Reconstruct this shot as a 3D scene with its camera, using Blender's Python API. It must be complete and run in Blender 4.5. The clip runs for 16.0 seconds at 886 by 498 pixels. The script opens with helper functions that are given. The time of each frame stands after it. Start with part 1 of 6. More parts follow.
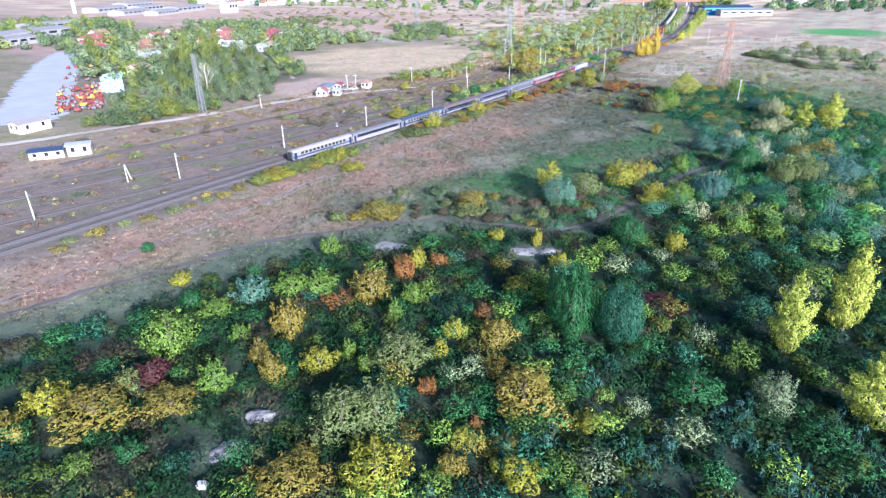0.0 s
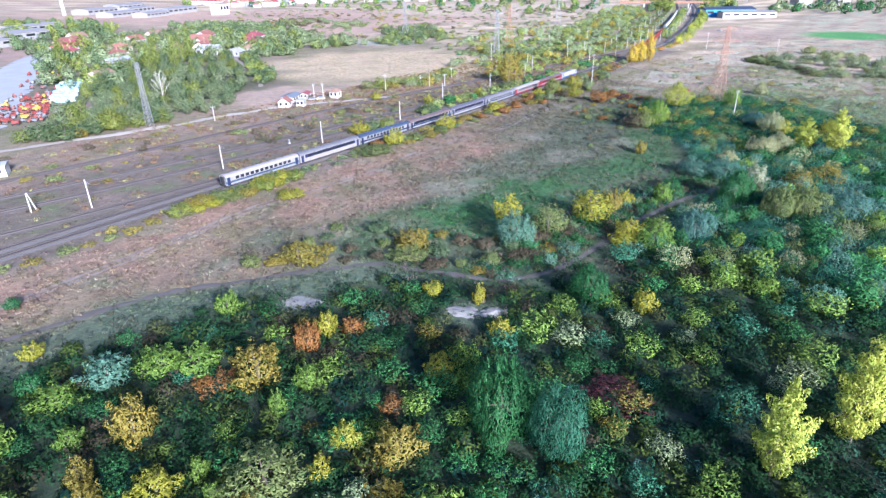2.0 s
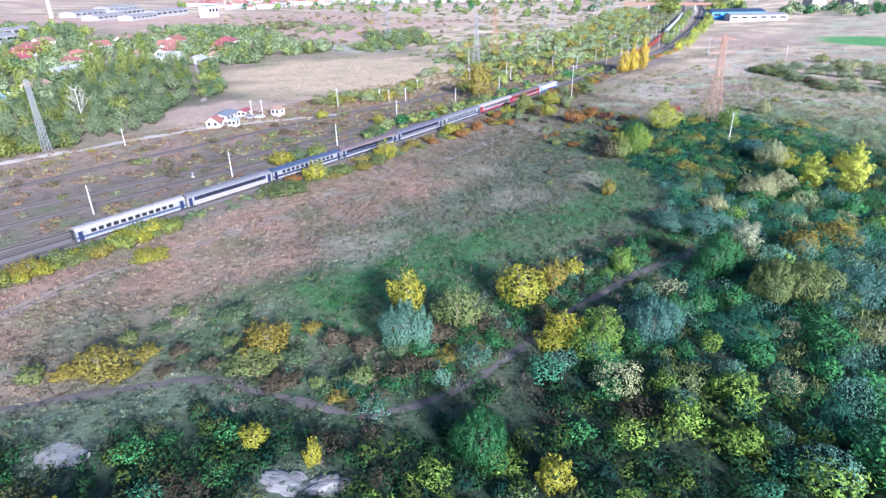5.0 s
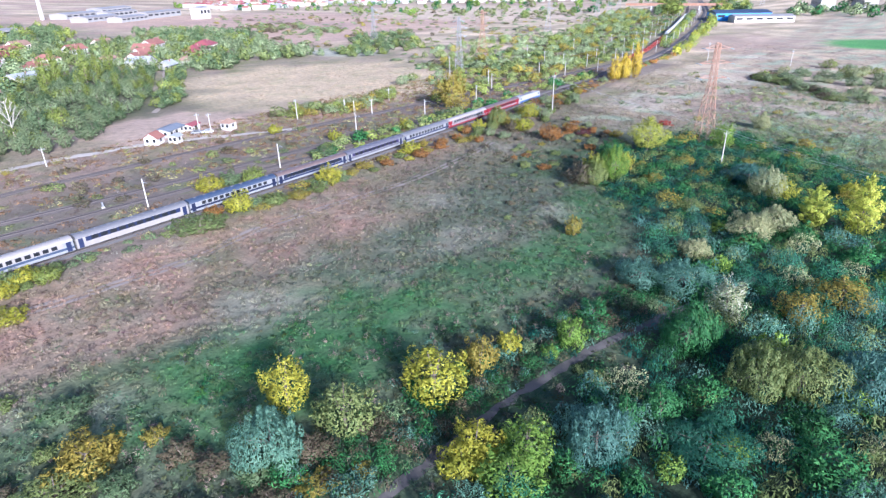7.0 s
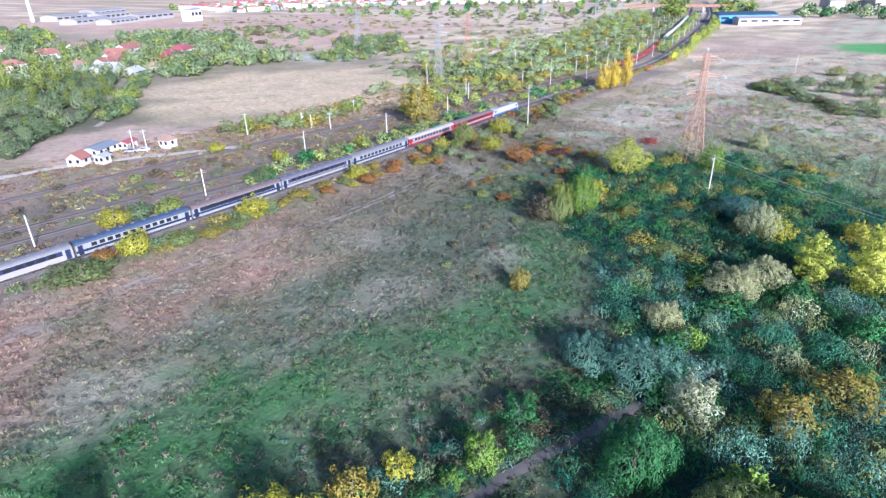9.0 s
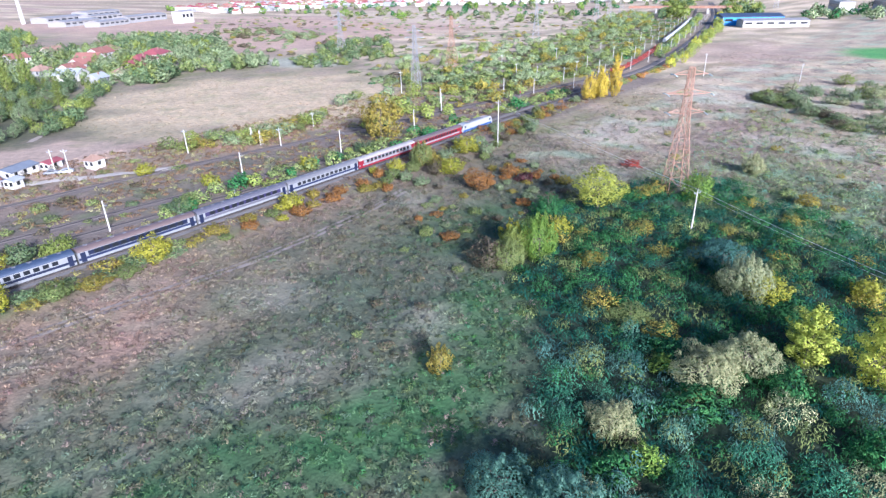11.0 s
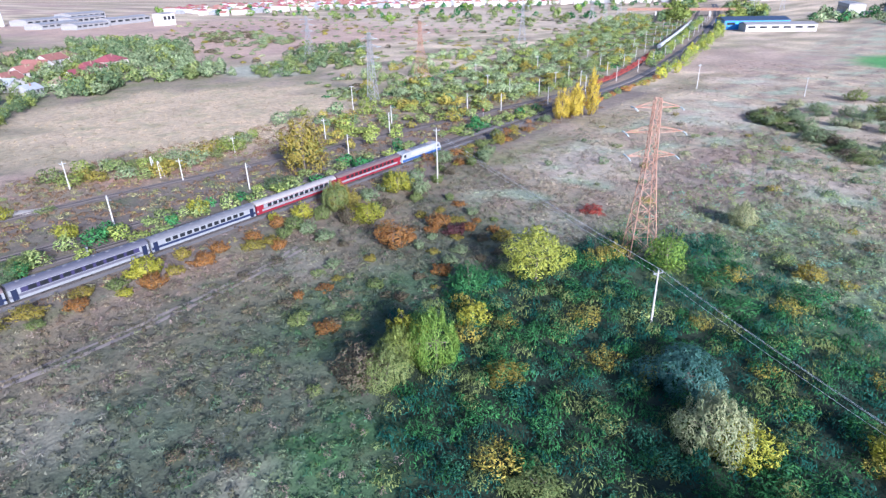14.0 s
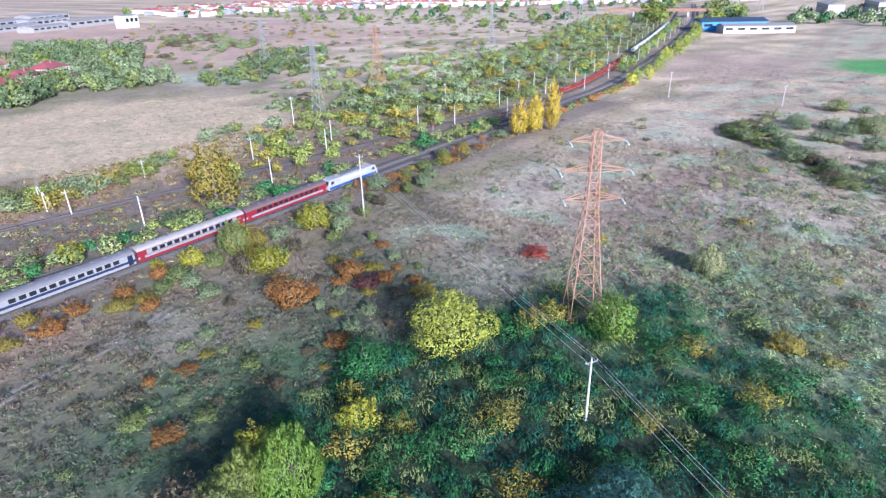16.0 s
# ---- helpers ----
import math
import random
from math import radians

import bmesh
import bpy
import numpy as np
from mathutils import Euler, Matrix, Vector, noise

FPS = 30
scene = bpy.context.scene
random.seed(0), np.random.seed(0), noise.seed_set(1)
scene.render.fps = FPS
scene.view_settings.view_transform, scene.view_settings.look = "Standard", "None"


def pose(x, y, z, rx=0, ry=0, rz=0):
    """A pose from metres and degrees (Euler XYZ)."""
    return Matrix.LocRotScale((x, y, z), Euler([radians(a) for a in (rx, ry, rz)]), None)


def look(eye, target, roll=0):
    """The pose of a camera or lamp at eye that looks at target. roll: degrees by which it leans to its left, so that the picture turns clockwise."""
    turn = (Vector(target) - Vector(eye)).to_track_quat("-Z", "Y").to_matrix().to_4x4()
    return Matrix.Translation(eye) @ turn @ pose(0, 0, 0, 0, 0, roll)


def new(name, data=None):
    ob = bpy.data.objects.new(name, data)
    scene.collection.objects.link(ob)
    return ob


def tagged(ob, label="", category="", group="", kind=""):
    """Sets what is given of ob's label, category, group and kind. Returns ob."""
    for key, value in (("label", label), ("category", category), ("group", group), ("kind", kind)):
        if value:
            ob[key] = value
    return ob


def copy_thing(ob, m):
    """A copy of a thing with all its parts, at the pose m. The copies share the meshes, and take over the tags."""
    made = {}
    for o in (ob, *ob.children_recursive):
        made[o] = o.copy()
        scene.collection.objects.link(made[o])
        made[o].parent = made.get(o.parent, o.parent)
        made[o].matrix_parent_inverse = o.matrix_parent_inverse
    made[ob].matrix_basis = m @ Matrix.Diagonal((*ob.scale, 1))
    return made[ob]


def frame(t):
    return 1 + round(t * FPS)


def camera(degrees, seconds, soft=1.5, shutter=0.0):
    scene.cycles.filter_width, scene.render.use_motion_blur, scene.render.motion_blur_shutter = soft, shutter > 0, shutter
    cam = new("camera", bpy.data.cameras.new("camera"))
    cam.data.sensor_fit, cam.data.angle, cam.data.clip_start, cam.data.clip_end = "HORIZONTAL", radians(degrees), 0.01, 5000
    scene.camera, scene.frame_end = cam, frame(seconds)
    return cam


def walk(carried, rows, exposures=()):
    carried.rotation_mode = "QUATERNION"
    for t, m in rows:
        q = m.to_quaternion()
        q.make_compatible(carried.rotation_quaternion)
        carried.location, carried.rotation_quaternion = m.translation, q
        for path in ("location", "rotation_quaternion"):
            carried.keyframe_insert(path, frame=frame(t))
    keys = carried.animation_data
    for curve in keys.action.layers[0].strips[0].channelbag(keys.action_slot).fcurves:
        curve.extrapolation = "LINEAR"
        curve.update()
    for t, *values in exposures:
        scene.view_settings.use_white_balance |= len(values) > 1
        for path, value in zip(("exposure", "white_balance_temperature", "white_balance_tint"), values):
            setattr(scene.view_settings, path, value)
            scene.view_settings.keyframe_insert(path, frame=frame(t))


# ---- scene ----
# ---- camera ----
cam = camera(74.1, 16.0, soft=1.35)
METRES, EYE, TILT, LEAN, TURN = 230.0, 53.6, 0.0, 0.0, 37.4
ROWS = [
    (0.0, 0.0, 0.0, 0.0, -0.4, -25.27, 0.85),
    (0.5, 0.0153, 0.0247, -0.0002, -0.34, -25.25, 0.83),
    (1.0, 0.0309, 0.0503, -0.0003, -0.24, -25.23, 0.84),
    (1.5, 0.0469, 0.0766, -0.0005, -0.13, -25.2, 0.87),
    (2.0, 0.0632, 0.1032, -0.0007, 0.02, -25.2, 0.89),
    (2.5, 0.0797, 0.1302, -0.0009, 0.19, -25.19, 0.91),
    (3.0, 0.0963, 0.1575, -0.0008, 0.36, -25.2, 0.94),
    (3.5, 0.1129, 0.1849, -0.0011, 0.52, -25.18, 0.96),
    (4.0, 0.1295, 0.2123, -0.0015, 0.69, -25.15, 0.97),
    (6.5, 0.2121, 0.3496, -0.0022, 1.5, -25.12, 1.1),
    (7.0, 0.2289, 0.3769, -0.0022, 1.67, -25.11, 1.12),
    (7.5, 0.2457, 0.4042, -0.0024, 1.83, -25.07, 1.15),
    (8.0, 0.2623, 0.4315, -0.0025, 2.01, -25.07, 1.15),
    (8.5, 0.279, 0.4588, -0.0027, 2.18, -25.04, 1.18),
    (9.0, 0.2955, 0.4862, -0.0029, 2.34, -25.04, 1.22),
    (11.5, 0.3737, 0.6221, -0.0033, 3.19, -24.97, 1.29),
    (12.0, 0.3881, 0.6492, -0.0033, 3.36, -24.95, 1.29),
    (12.5, 0.4022, 0.6765, -0.0033, 3.52, -24.95, 1.28),
    (13.0, 0.4163, 0.7037, -0.0035, 3.7, -24.95, 1.29),
    (13.5, 0.4301, 0.7311, -0.0037, 3.76, -24.94, 1.31),
    (14.0, 0.4439, 0.7585, -0.0038, 3.6, -24.94, 1.31),
    (14.5, 0.4579, 0.7861, -0.0039, 3.1, -24.94, 1.32),
    (15.0, 0.4721, 0.8134, -0.0038, 2.56, -24.97, 1.32),
    (15.5, 0.4862, 0.8401, -0.0041, 2.31, -24.96, 1.3),
    (16.0, 0.5003, 0.8653, -0.0036, 2.19, -24.98, 1.35),
]
walk(cam, [(t, pose(0, 0, EYE, TILT, LEAN, TURN) @ pose(METRES * x, METRES * y, METRES * z, 90 + pitch, roll, yaw)) for t, x, y, z, yaw, pitch, roll in ROWS],
     exposures=[(0.0, 1.53, 4600, 23), (4.0, 1.52, 4600, 23), (8.0, 1.45, 4600, 23), (12.5, 1.36, 4600, 23), (16.0, 1.2, 4580, 23)])

# ---- light ----
SUN_AZ, SUN_EL = -24.0, 21.0          # degrees from +x towards +y, and above the horizon
world = bpy.data.worlds.new("sky")
scene.world = world
world.use_nodes = True
wn = world.node_tree
sky = wn.nodes.new("ShaderNodeTexSky")
sky.sky_type, sky.sun_disc = "NISHITA", False
sky.sun_elevation, sky.sun_rotation = radians(SUN_EL), radians(90 - SUN_AZ)
sky.air_density, sky.dust_density, sky.ozone_density = 1.0, 1.6, 1.2
wn.links.new(sky.outputs[0], wn.nodes["Background"].inputs[0])
wn.nodes["Background"].inputs[1].default_value = 0.058
sun = new("sun", bpy.data.lights.new("sun", "SUN"))
sun.data.energy, sun.data.angle, sun.data.color = 5.0, radians(8), (1.0, 0.87, 0.66)
sd = Vector((math.cos(radians(SUN_AZ)) * math.cos(radians(SUN_EL)), math.sin(radians(SUN_AZ)) * math.cos(radians(SUN_EL)), math.sin(radians(SUN_EL))))
sun.matrix_world = look(sd * 900, (0, 0, 0))

# ---- materials ----
def mat_nodes(name):
    m = bpy.data.materials.new(name)
    m.use_nodes = True
    nt = m.node_tree
    return m, nt, nt.nodes["Principled BSDF"]


def ramp(nt, fac, cols):
    r = nt.nodes.new("ShaderNodeValToRGB")
    while len(r.color_ramp.elements) < len(cols):
        r.color_ramp.elements.new(0.5)
    for i, c in enumerate(cols):
        r.color_ramp.elements[i].position = i / max(1, len(cols) - 1)
        r.color_ramp.elements[i].color = (*c, 1)
    nt.links.new(fac, r.inputs[0])
    return r.outputs[0]


def noise_fac(nt, scale, detail=3.0, kind="Object"):
    tc = nt.nodes.new("ShaderNodeTexCoord")
    n = nt.nodes.new("ShaderNodeTexNoise")
    n.inputs["Scale"].default_value, n.inputs["Detail"].default_value = scale, detail
    nt.links.new(tc.outputs[kind], n.inputs["Vector"])
    return n.outputs["Fac"]


def mixc(nt, blend, fac, a, b):
    n = nt.nodes.new("ShaderNodeMixRGB")
    n.blend_type = blend
    for sock, v in zip(n.inputs, (fac, a, b)):
        if isinstance(v, (int, float)):
            sock.default_value = v
        elif isinstance(v, tuple):
            sock.default_value = (*v, 1)
        else:
            nt.links.new(v, sock)
    return n.outputs[0]


def bump(nt, bsdf, fac, strength=0.3, dist=0.1):
    b = nt.nodes.new("ShaderNodeBump")
    b.inputs["Strength"].default_value, b.inputs["Distance"].default_value = strength, dist
    nt.links.new(fac, b.inputs["Height"])
    nt.links.new(b.outputs[0], bsdf.inputs["Normal"])


def surface(name, cols, scale=3.0, rough=0.7, metal=0.0, relief=0.2, fine=None, vary=0.0):
    """A painted, mineral or metal surface: two scales of colour, a fine relief and a shift from piece to piece."""
    m, nt, b = mat_nodes(name)
    c = ramp(nt, noise_fac(nt, scale, 5), cols)
    f = noise_fac(nt, fine or scale * 9, 4)
    c = mixc(nt, "MULTIPLY", 0.5, c, ramp(nt, f, [(0.55, 0.55, 0.55), (1, 1, 1), (1, 1, 1)]))
    if vary:
        oi = nt.nodes.new("ShaderNodeObjectInfo")
        c = mixc(nt, "MULTIPLY", vary, c, ramp(nt, oi.outputs["Random"], [(0.45, 0.42, 0.4), (1, 1, 1)]))
    nt.links.new(c, b.inputs["Base Color"])
    b.inputs["Roughness"].default_value, b.inputs["Metallic"].default_value = rough, metal
    if relief:
        bump(nt, b, f, relief, 0.05)
    return m


def leaf_mat(name, cols, shift=0.35):
    """Leaves: every leaf its own tone of the ramp, a wider drift over the crown, some light passing through."""
    m, nt, b = mat_nodes(name)
    geo = nt.nodes.new("ShaderNodeNewGeometry")
    c = ramp(nt, geo.outputs["Random Per Island"], cols)
    drift = ramp(nt, noise_fac(nt, 0.45, 2), [(0.6, 0.66, 0.62), (0.95, 0.95, 0.95), (1.25, 1.2, 1.0)])
    c = mixc(nt, "MULTIPLY", 0.8, c, drift)
    oi = nt.nodes.new("ShaderNodeObjectInfo")
    c = mixc(nt, "MULTIPLY", shift, c, ramp(nt, oi.outputs["Random"], [(0.75, 0.85, 0.88), (1.15, 1.06, 0.95)]))
    nt.links.new(c, b.inputs["Base Color"])
    b.inputs["Roughness"].default_value = 0.6
    b.inputs["Specular IOR Level"].default_value = 0.25
    tr = nt.nodes.new("ShaderNodeBsdfTranslucent")
    nt.links.new(c, tr.inputs[0])
    mx = nt.nodes.new("ShaderNodeMixShader")
    mx.inputs[0].default_value = 0.26
    nt.links.new(b.outputs[0], mx.inputs[1])
    nt.links.new(tr.outputs[0], mx.inputs[2])
    nt.links.new(mx.outputs[0], nt.nodes["Material Output"].inputs[0])
    return m


def tint_mat(name, rough=0.85, relief=0.0, grain=None, through_light=0.0):
    """Takes the base colour from the mesh's own tint layer and breaks it up with grain."""
    m, nt, b = mat_nodes(name)
    at = nt.nodes.new("ShaderNodeVertexColor")
    at.layer_name = "tint"
    c = at.outputs[0]
    if grain:
        for s, lo, hi in grain:
            c = mixc(nt, "MULTIPLY", 1.0, c, ramp(nt, noise_fac(nt, s, 6), [lo, (1, 1, 1), hi]))
    else:
        geo = nt.nodes.new("ShaderNodeNewGeometry")
        c = mixc(nt, "MULTIPLY", 1.0, c, ramp(nt, geo.outputs["Random Per Island"], [(0.75, 0.77, 0.75), (1, 1, 1), (1.2, 1.17, 1.08)]))
    nt.links.new(c, b.inputs["Base Color"])
    b.inputs["Roughness"].default_value = rough
    b.inputs["Specular IOR Level"].default_value = 0.2
    if relief:
        bump(nt, b, noise_fac(nt, 1.6, 8), relief, 0.5)
    if through_light:
        tr = nt.nodes.new("ShaderNodeBsdfTranslucent")
        nt.links.new(c, tr.inputs[0])
        mx = nt.nodes.new("ShaderNodeMixShader")
        mx.inputs[0].default_value = through_light
        nt.links.new(b.outputs[0], mx.inputs[1])
        nt.links.new(tr.outputs[0], mx.inputs[2])
        nt.links.new(mx.outputs[0], nt.nodes["Material Output"].inputs[0])
    return m


M = {}
M["ground"] = tint_mat("ground_soil_grass", relief=0.35, grain=[(0.05, (0.65, 0.68, 0.68), (1.35, 1.28, 1.2)), (0.4, (0.5, 0.54, 0.5), (1.45, 1.38, 1.3)), (2.2, (0.5, 0.5, 0.5), (1.4, 1.4, 1.4))])
M["cover"] = tint_mat("undergrowth_leaves", through_light=0.12)
M["bark"] = surface("bark", [(0.10, 0.08, 0.06), (0.2, 0.16, 0.12)], 4, 0.9)
M["path"] = surface("trodden_earth", [(0.07, 0.062, 0.054), (0.15, 0.132, 0.115)], 0.35, 0.95, fine=2.5)
M["ballast"] = surface("ballast_stones", [(0.085, 0.078, 0.075), (0.15, 0.138, 0.132)], 0.35, 0.95, relief=0.8, fine=5)
M["ballast_old"] = surface("dirty_ballast", [(0.06, 0.05, 0.045), (0.13, 0.105, 0.09)], 0.35, 0.95, relief=0.8, fine=5)
M["rail"] = surface("rail_steel", [(0.05, 0.04, 0.035), (0.1, 0.08, 0.07)], 0.5, 0.6, 0.3)
M["sleeper"] = surface("weathered_sleeper", [(0.06, 0.052, 0.045), (0.13, 0.115, 0.1)], 0.6, 0.9)
M["concrete"] = surface("weathered_concrete", [(0.36, 0.33, 0.29), (0.55, 0.52, 0.47)], 1.2, 0.85)
M["galv"] = surface("galvanised_steel", [(0.3, 0.3, 0.3), (0.48, 0.47, 0.45)], 1.5, 0.5, 0.5)
M["rust_paint"] = surface("faded_red_paint", [(0.2, 0.085, 0.05), (0.33, 0.18, 0.11), (0.42, 0.33, 0.26)], 0.35, 0.7)
M["insulator"] = surface("glass_insulator", [(0.36, 0.41, 0.38), (0.5, 0.54, 0.51)], 2, 0.2)
M["wire"] = surface("aluminium_wire", [(0.5, 0.5, 0.48), (0.62, 0.62, 0.6)], 1, 0.5, 0.1)
M["glass"] = surface("dark_glass", [(0.008, 0.009, 0.011), (0.02, 0.022, 0.026)], 1.5, 0.3)
M["black"] = surface("undercarriage", [(0.02, 0.018, 0.016), (0.06, 0.05, 0.045)], 2, 0.8)


def paint(key, a, rough=0.45):
    M[key] = surface("paint_" + key, [tuple(v * 0.72 for v in a), a], 0.8, rough, relief=0.05)


for key, rgb in dict(white=(0.25, 0.25, 0.25), cream=(0.29, 0.265, 0.24), blue=(0.018, 0.026, 0.07), navy=(0.012, 0.017, 0.045), purple=(0.04, 0.034, 0.085), red=(0.2, 0.014, 0.024), roof_grey=(0.16, 0.155, 0.16), roof_pale=(0.33, 0.3, 0.27), roof_blue=(0.05, 0.068, 0.11), roof_brown=(0.14, 0.1, 0.09), roof_violet=(0.11, 0.105, 0.125), loco_white=(0.36, 0.36, 0.36), loco_blue=(0.03, 0.08, 0.24), wagon_red=(0.27, 0.06, 0.045), tank_grey=(0.5, 0.5, 0.48), sky_blue=(0.07, 0.3, 0.75), tarp_blue=(0.45, 0.65, 0.74), orange=(0.27, 0.1, 0.07), yellow_paint=(0.7, 0.45, 0.06)).items():
    paint(key, rgb)
M["wall_white"] = surface("lime_render", [(0.4, 0.37, 0.33), (0.56, 0.53, 0.48)], 0.25, 0.9)
M["wall_cream"] = surface("cream_render", [(0.52, 0.45, 0.34), (0.68, 0.6, 0.47)], 0.4, 0.9)
M["wall_grey"] = surface("grey_render", [(0.22, 0.21, 0.2), (0.34, 0.33, 0.31)], 0.4, 0.9)
M["tiles"] = surface("clay_tiles", [(0.26, 0.1, 0.075), (0.36, 0.17, 0.125)], 0.35, 0.85, relief=0.5, vary=0.5)
M["tiles_crimson"] = surface("crimson_sheet_roof", [(0.25, 0.06, 0.07), (0.34, 0.1, 0.1)], 0.3, 0.6, vary=0.4)
M["tiles_brown"] = surface("brown_tiles", [(0.25, 0.15, 0.1), (0.36, 0.24, 0.17)], 0.35, 0.85, relief=0.5, vary=0.4)
M["sheet"] = surface("grey_sheet_roof", [(0.34, 0.35, 0.36), (0.5, 0.5, 0.5)], 0.3, 0.5, 0.2)
M["asphalt"] = surface("asphalt", [(0.05, 0.05, 0.05), (0.085, 0.083, 0.08)], 0.2, 0.9, fine=4)
M["yard"] = surface("concrete_yard", [(0.3, 0.3, 0.3), (0.46, 0.46, 0.46)], 0.08, 0.9, fine=2)
M["dirt"] = surface("pale_dry_dirt", [(0.36, 0.31, 0.25), (0.5, 0.44, 0.37)], 0.25, 0.95, fine=2.5)
M["track_earth"] = surface("trodden_pale_earth", [(0.27, 0.22, 0.17), (0.38, 0.32, 0.26)], 0.2, 0.95, fine=2)
M["slate"] = surface("slate_blue_roof", [(0.13, 0.145, 0.17), (0.21, 0.225, 0.25)], 0.4, 0.7)
M["rut"] = surface("rutted_dry_earth", [(0.19, 0.155, 0.125), (0.3, 0.25, 0.21)], 0.25, 0.95, fine=2.5)
M["rubber"] = surface("rubber", [(0.02, 0.02, 0.02), (0.04, 0.04, 0.04)], 2, 0.9)

LEAF = dict(
    yellow=[(0.22, 0.24, 0.015), (0.46, 0.4, 0.03), (0.34, 0.37, 0.04)],
    gold=[(0.18, 0.165, 0.025), (0.38, 0.275, 0.042), (0.25, 0.245, 0.042)],
    amber=[(0.46, 0.34, 0.025), (0.72, 0.52, 0.045), (0.58, 0.47, 0.05)],
    lime=[(0.08, 0.16, 0.018), (0.17, 0.28, 0.035), (0.28, 0.38, 0.06)],
    sage=[(0.12, 0.17, 0.075), (0.22, 0.28, 0.13), (0.34, 0.38, 0.19)],
    moss=[(0.06, 0.11, 0.045), (0.13, 0.19, 0.08), (0.22, 0.27, 0.12)],
    fern=[(0.11, 0.16, 0.025), (0.22, 0.27, 0.05), (0.34, 0.36, 0.08)],
    green=[(0.018, 0.075, 0.022), (0.04, 0.15, 0.043), (0.09, 0.235, 0.063)],
    teal=[(0.02, 0.08, 0.042), (0.04, 0.14, 0.075), (0.09, 0.23, 0.12)],
    dark=[(0.008, 0.05, 0.035), (0.018, 0.09, 0.06), (0.035, 0.13, 0.08)],
    blue=[(0.04, 0.105, 0.08), (0.085, 0.18, 0.14), (0.14, 0.26, 0.2)],
    silver=[(0.06, 0.15, 0.1), (0.12, 0.24, 0.165), (0.21, 0.34, 0.23)],
    white=[(0.12, 0.2, 0.06), (0.3, 0.31, 0.11), (0.66, 0.62, 0.52)],
    cream=[(0.16, 0.23, 0.1), (0.34, 0.35, 0.16), (0.53, 0.48, 0.25)],
    olive=[(0.085, 0.135, 0.035), (0.18, 0.23, 0.065), (0.3, 0.32, 0.105)],
    brown=[(0.1, 0.075, 0.05), (0.17, 0.115, 0.075), (0.12, 0.14, 0.06)],
    rust=[(0.25, 0.1, 0.025), (0.4, 0.18, 0.045), (0.26, 0.17, 0.045)],
    red=[(0.35, 0.05, 0.035), (0.45, 0.1, 0.06), (0.3, 0.07, 0.05)],
    maroon=[(0.08, 0.025, 0.03), (0.14, 0.04, 0.045), (0.1, 0.06, 0.045)],
    citron=[(0.24, 0.34, 0.03), (0.5, 0.55, 0.06), (0.72, 0.66, 0.11)],
    linden=[(0.25, 0.28, 0.03), (0.41, 0.43, 0.05), (0.54, 0.51, 0.08)],
)
for key, cols in list(LEAF.items()):
    mid = [sum(c[i] for c in cols) / 3 for i in range(3)]
    cols = LEAF[key] = [tuple(0.62 * c[i] + 0.38 * mid[i] for i in range(3)) for c in cols]
    M["leaf_" + key] = leaf_mat("leaves_" + key, cols)

# ---- mesh helpers ----
rng = np.random.default_rng(7)


def part(name, bm, material, parent=None, label=""):
    me = bpy.data.meshes.new(name)
    bm.to_mesh(me)
    bm.free()
    me.materials.append(material)
    ob = new(name, me)
    ob.parent = parent
    return tagged(ob, label)


def thing(name, label, category, group="", kind=""):
    ob = new(name)
    ob.empty_display_size = 0.3
    return tagged(ob, label, category, group, kind)


def again(ob, m, parent):
    """One more object on the same mesh, under the same parent."""
    o = bpy.data.objects.new(ob.name, ob.data)
    scene.collection.objects.link(o)
    o.parent, o.matrix_basis = parent, m
    return o


def box(bm, x0, y0, z0, x1, y1, z1, bevel=0.0):
    r = bmesh.ops.create_cube(bm, size=1, matrix=Matrix.Translation(((x0 + x1) / 2, (y0 + y1) / 2, (z0 + z1) / 2)) @ Matrix.Diagonal((x1 - x0, y1 - y0, z1 - z0, 1)))
    if bevel:
        es = list({e for v in r["verts"] for e in v.link_edges})
        bmesh.ops.bevel(bm, geom=es, offset=bevel, segments=1, affect="EDGES")
    return bm


def boxed(*a, **k):
    return box(bmesh.new(), *a, **k)


def beam(bm, a, b, w, w2=None):
    """A square bar from a to b."""
    a, b = Vector(a), Vector(b)
    d = b - a
    m = Matrix.Translation((a + b) / 2) @ d.to_track_quat("Z", "Y").to_matrix().to_4x4() @ Matrix.Diagonal((w, w, d.length, 1))
    bmesh.ops.create_cube(bm, size=1, matrix=m)


def rod(bm, a, b, r0, r1=None, n=8):
    a, b = Vector(a), Vector(b)
    d = b - a
    m = Matrix.Translation((a + b) / 2) @ d.to_track_quat("Z", "Y").to_matrix().to_4x4()
    bmesh.ops.create_cone(bm, cap_ends=True, segments=n, radius1=r0, radius2=r0 if r1 is None else r1, depth=d.length, matrix=m)


def profile(bm, pts, y0, y1):
    """Extrudes a closed outline in x, z from y0 to y1."""
    a = [bm.verts.new((x, y0, z)) for x, z in pts]
    b = [bm.verts.new((x, y1, z)) for x, z in pts]
    n = len(pts)
    for i in range(n):
        bm.faces.new((a[i], a[(i + 1) % n], b[(i + 1) % n], b[i]))
    bm.faces.new(a[::-1])
    bm.faces.new(b)
    bmesh.ops.recalc_face_normals(bm, faces=bm.faces)
    return bm


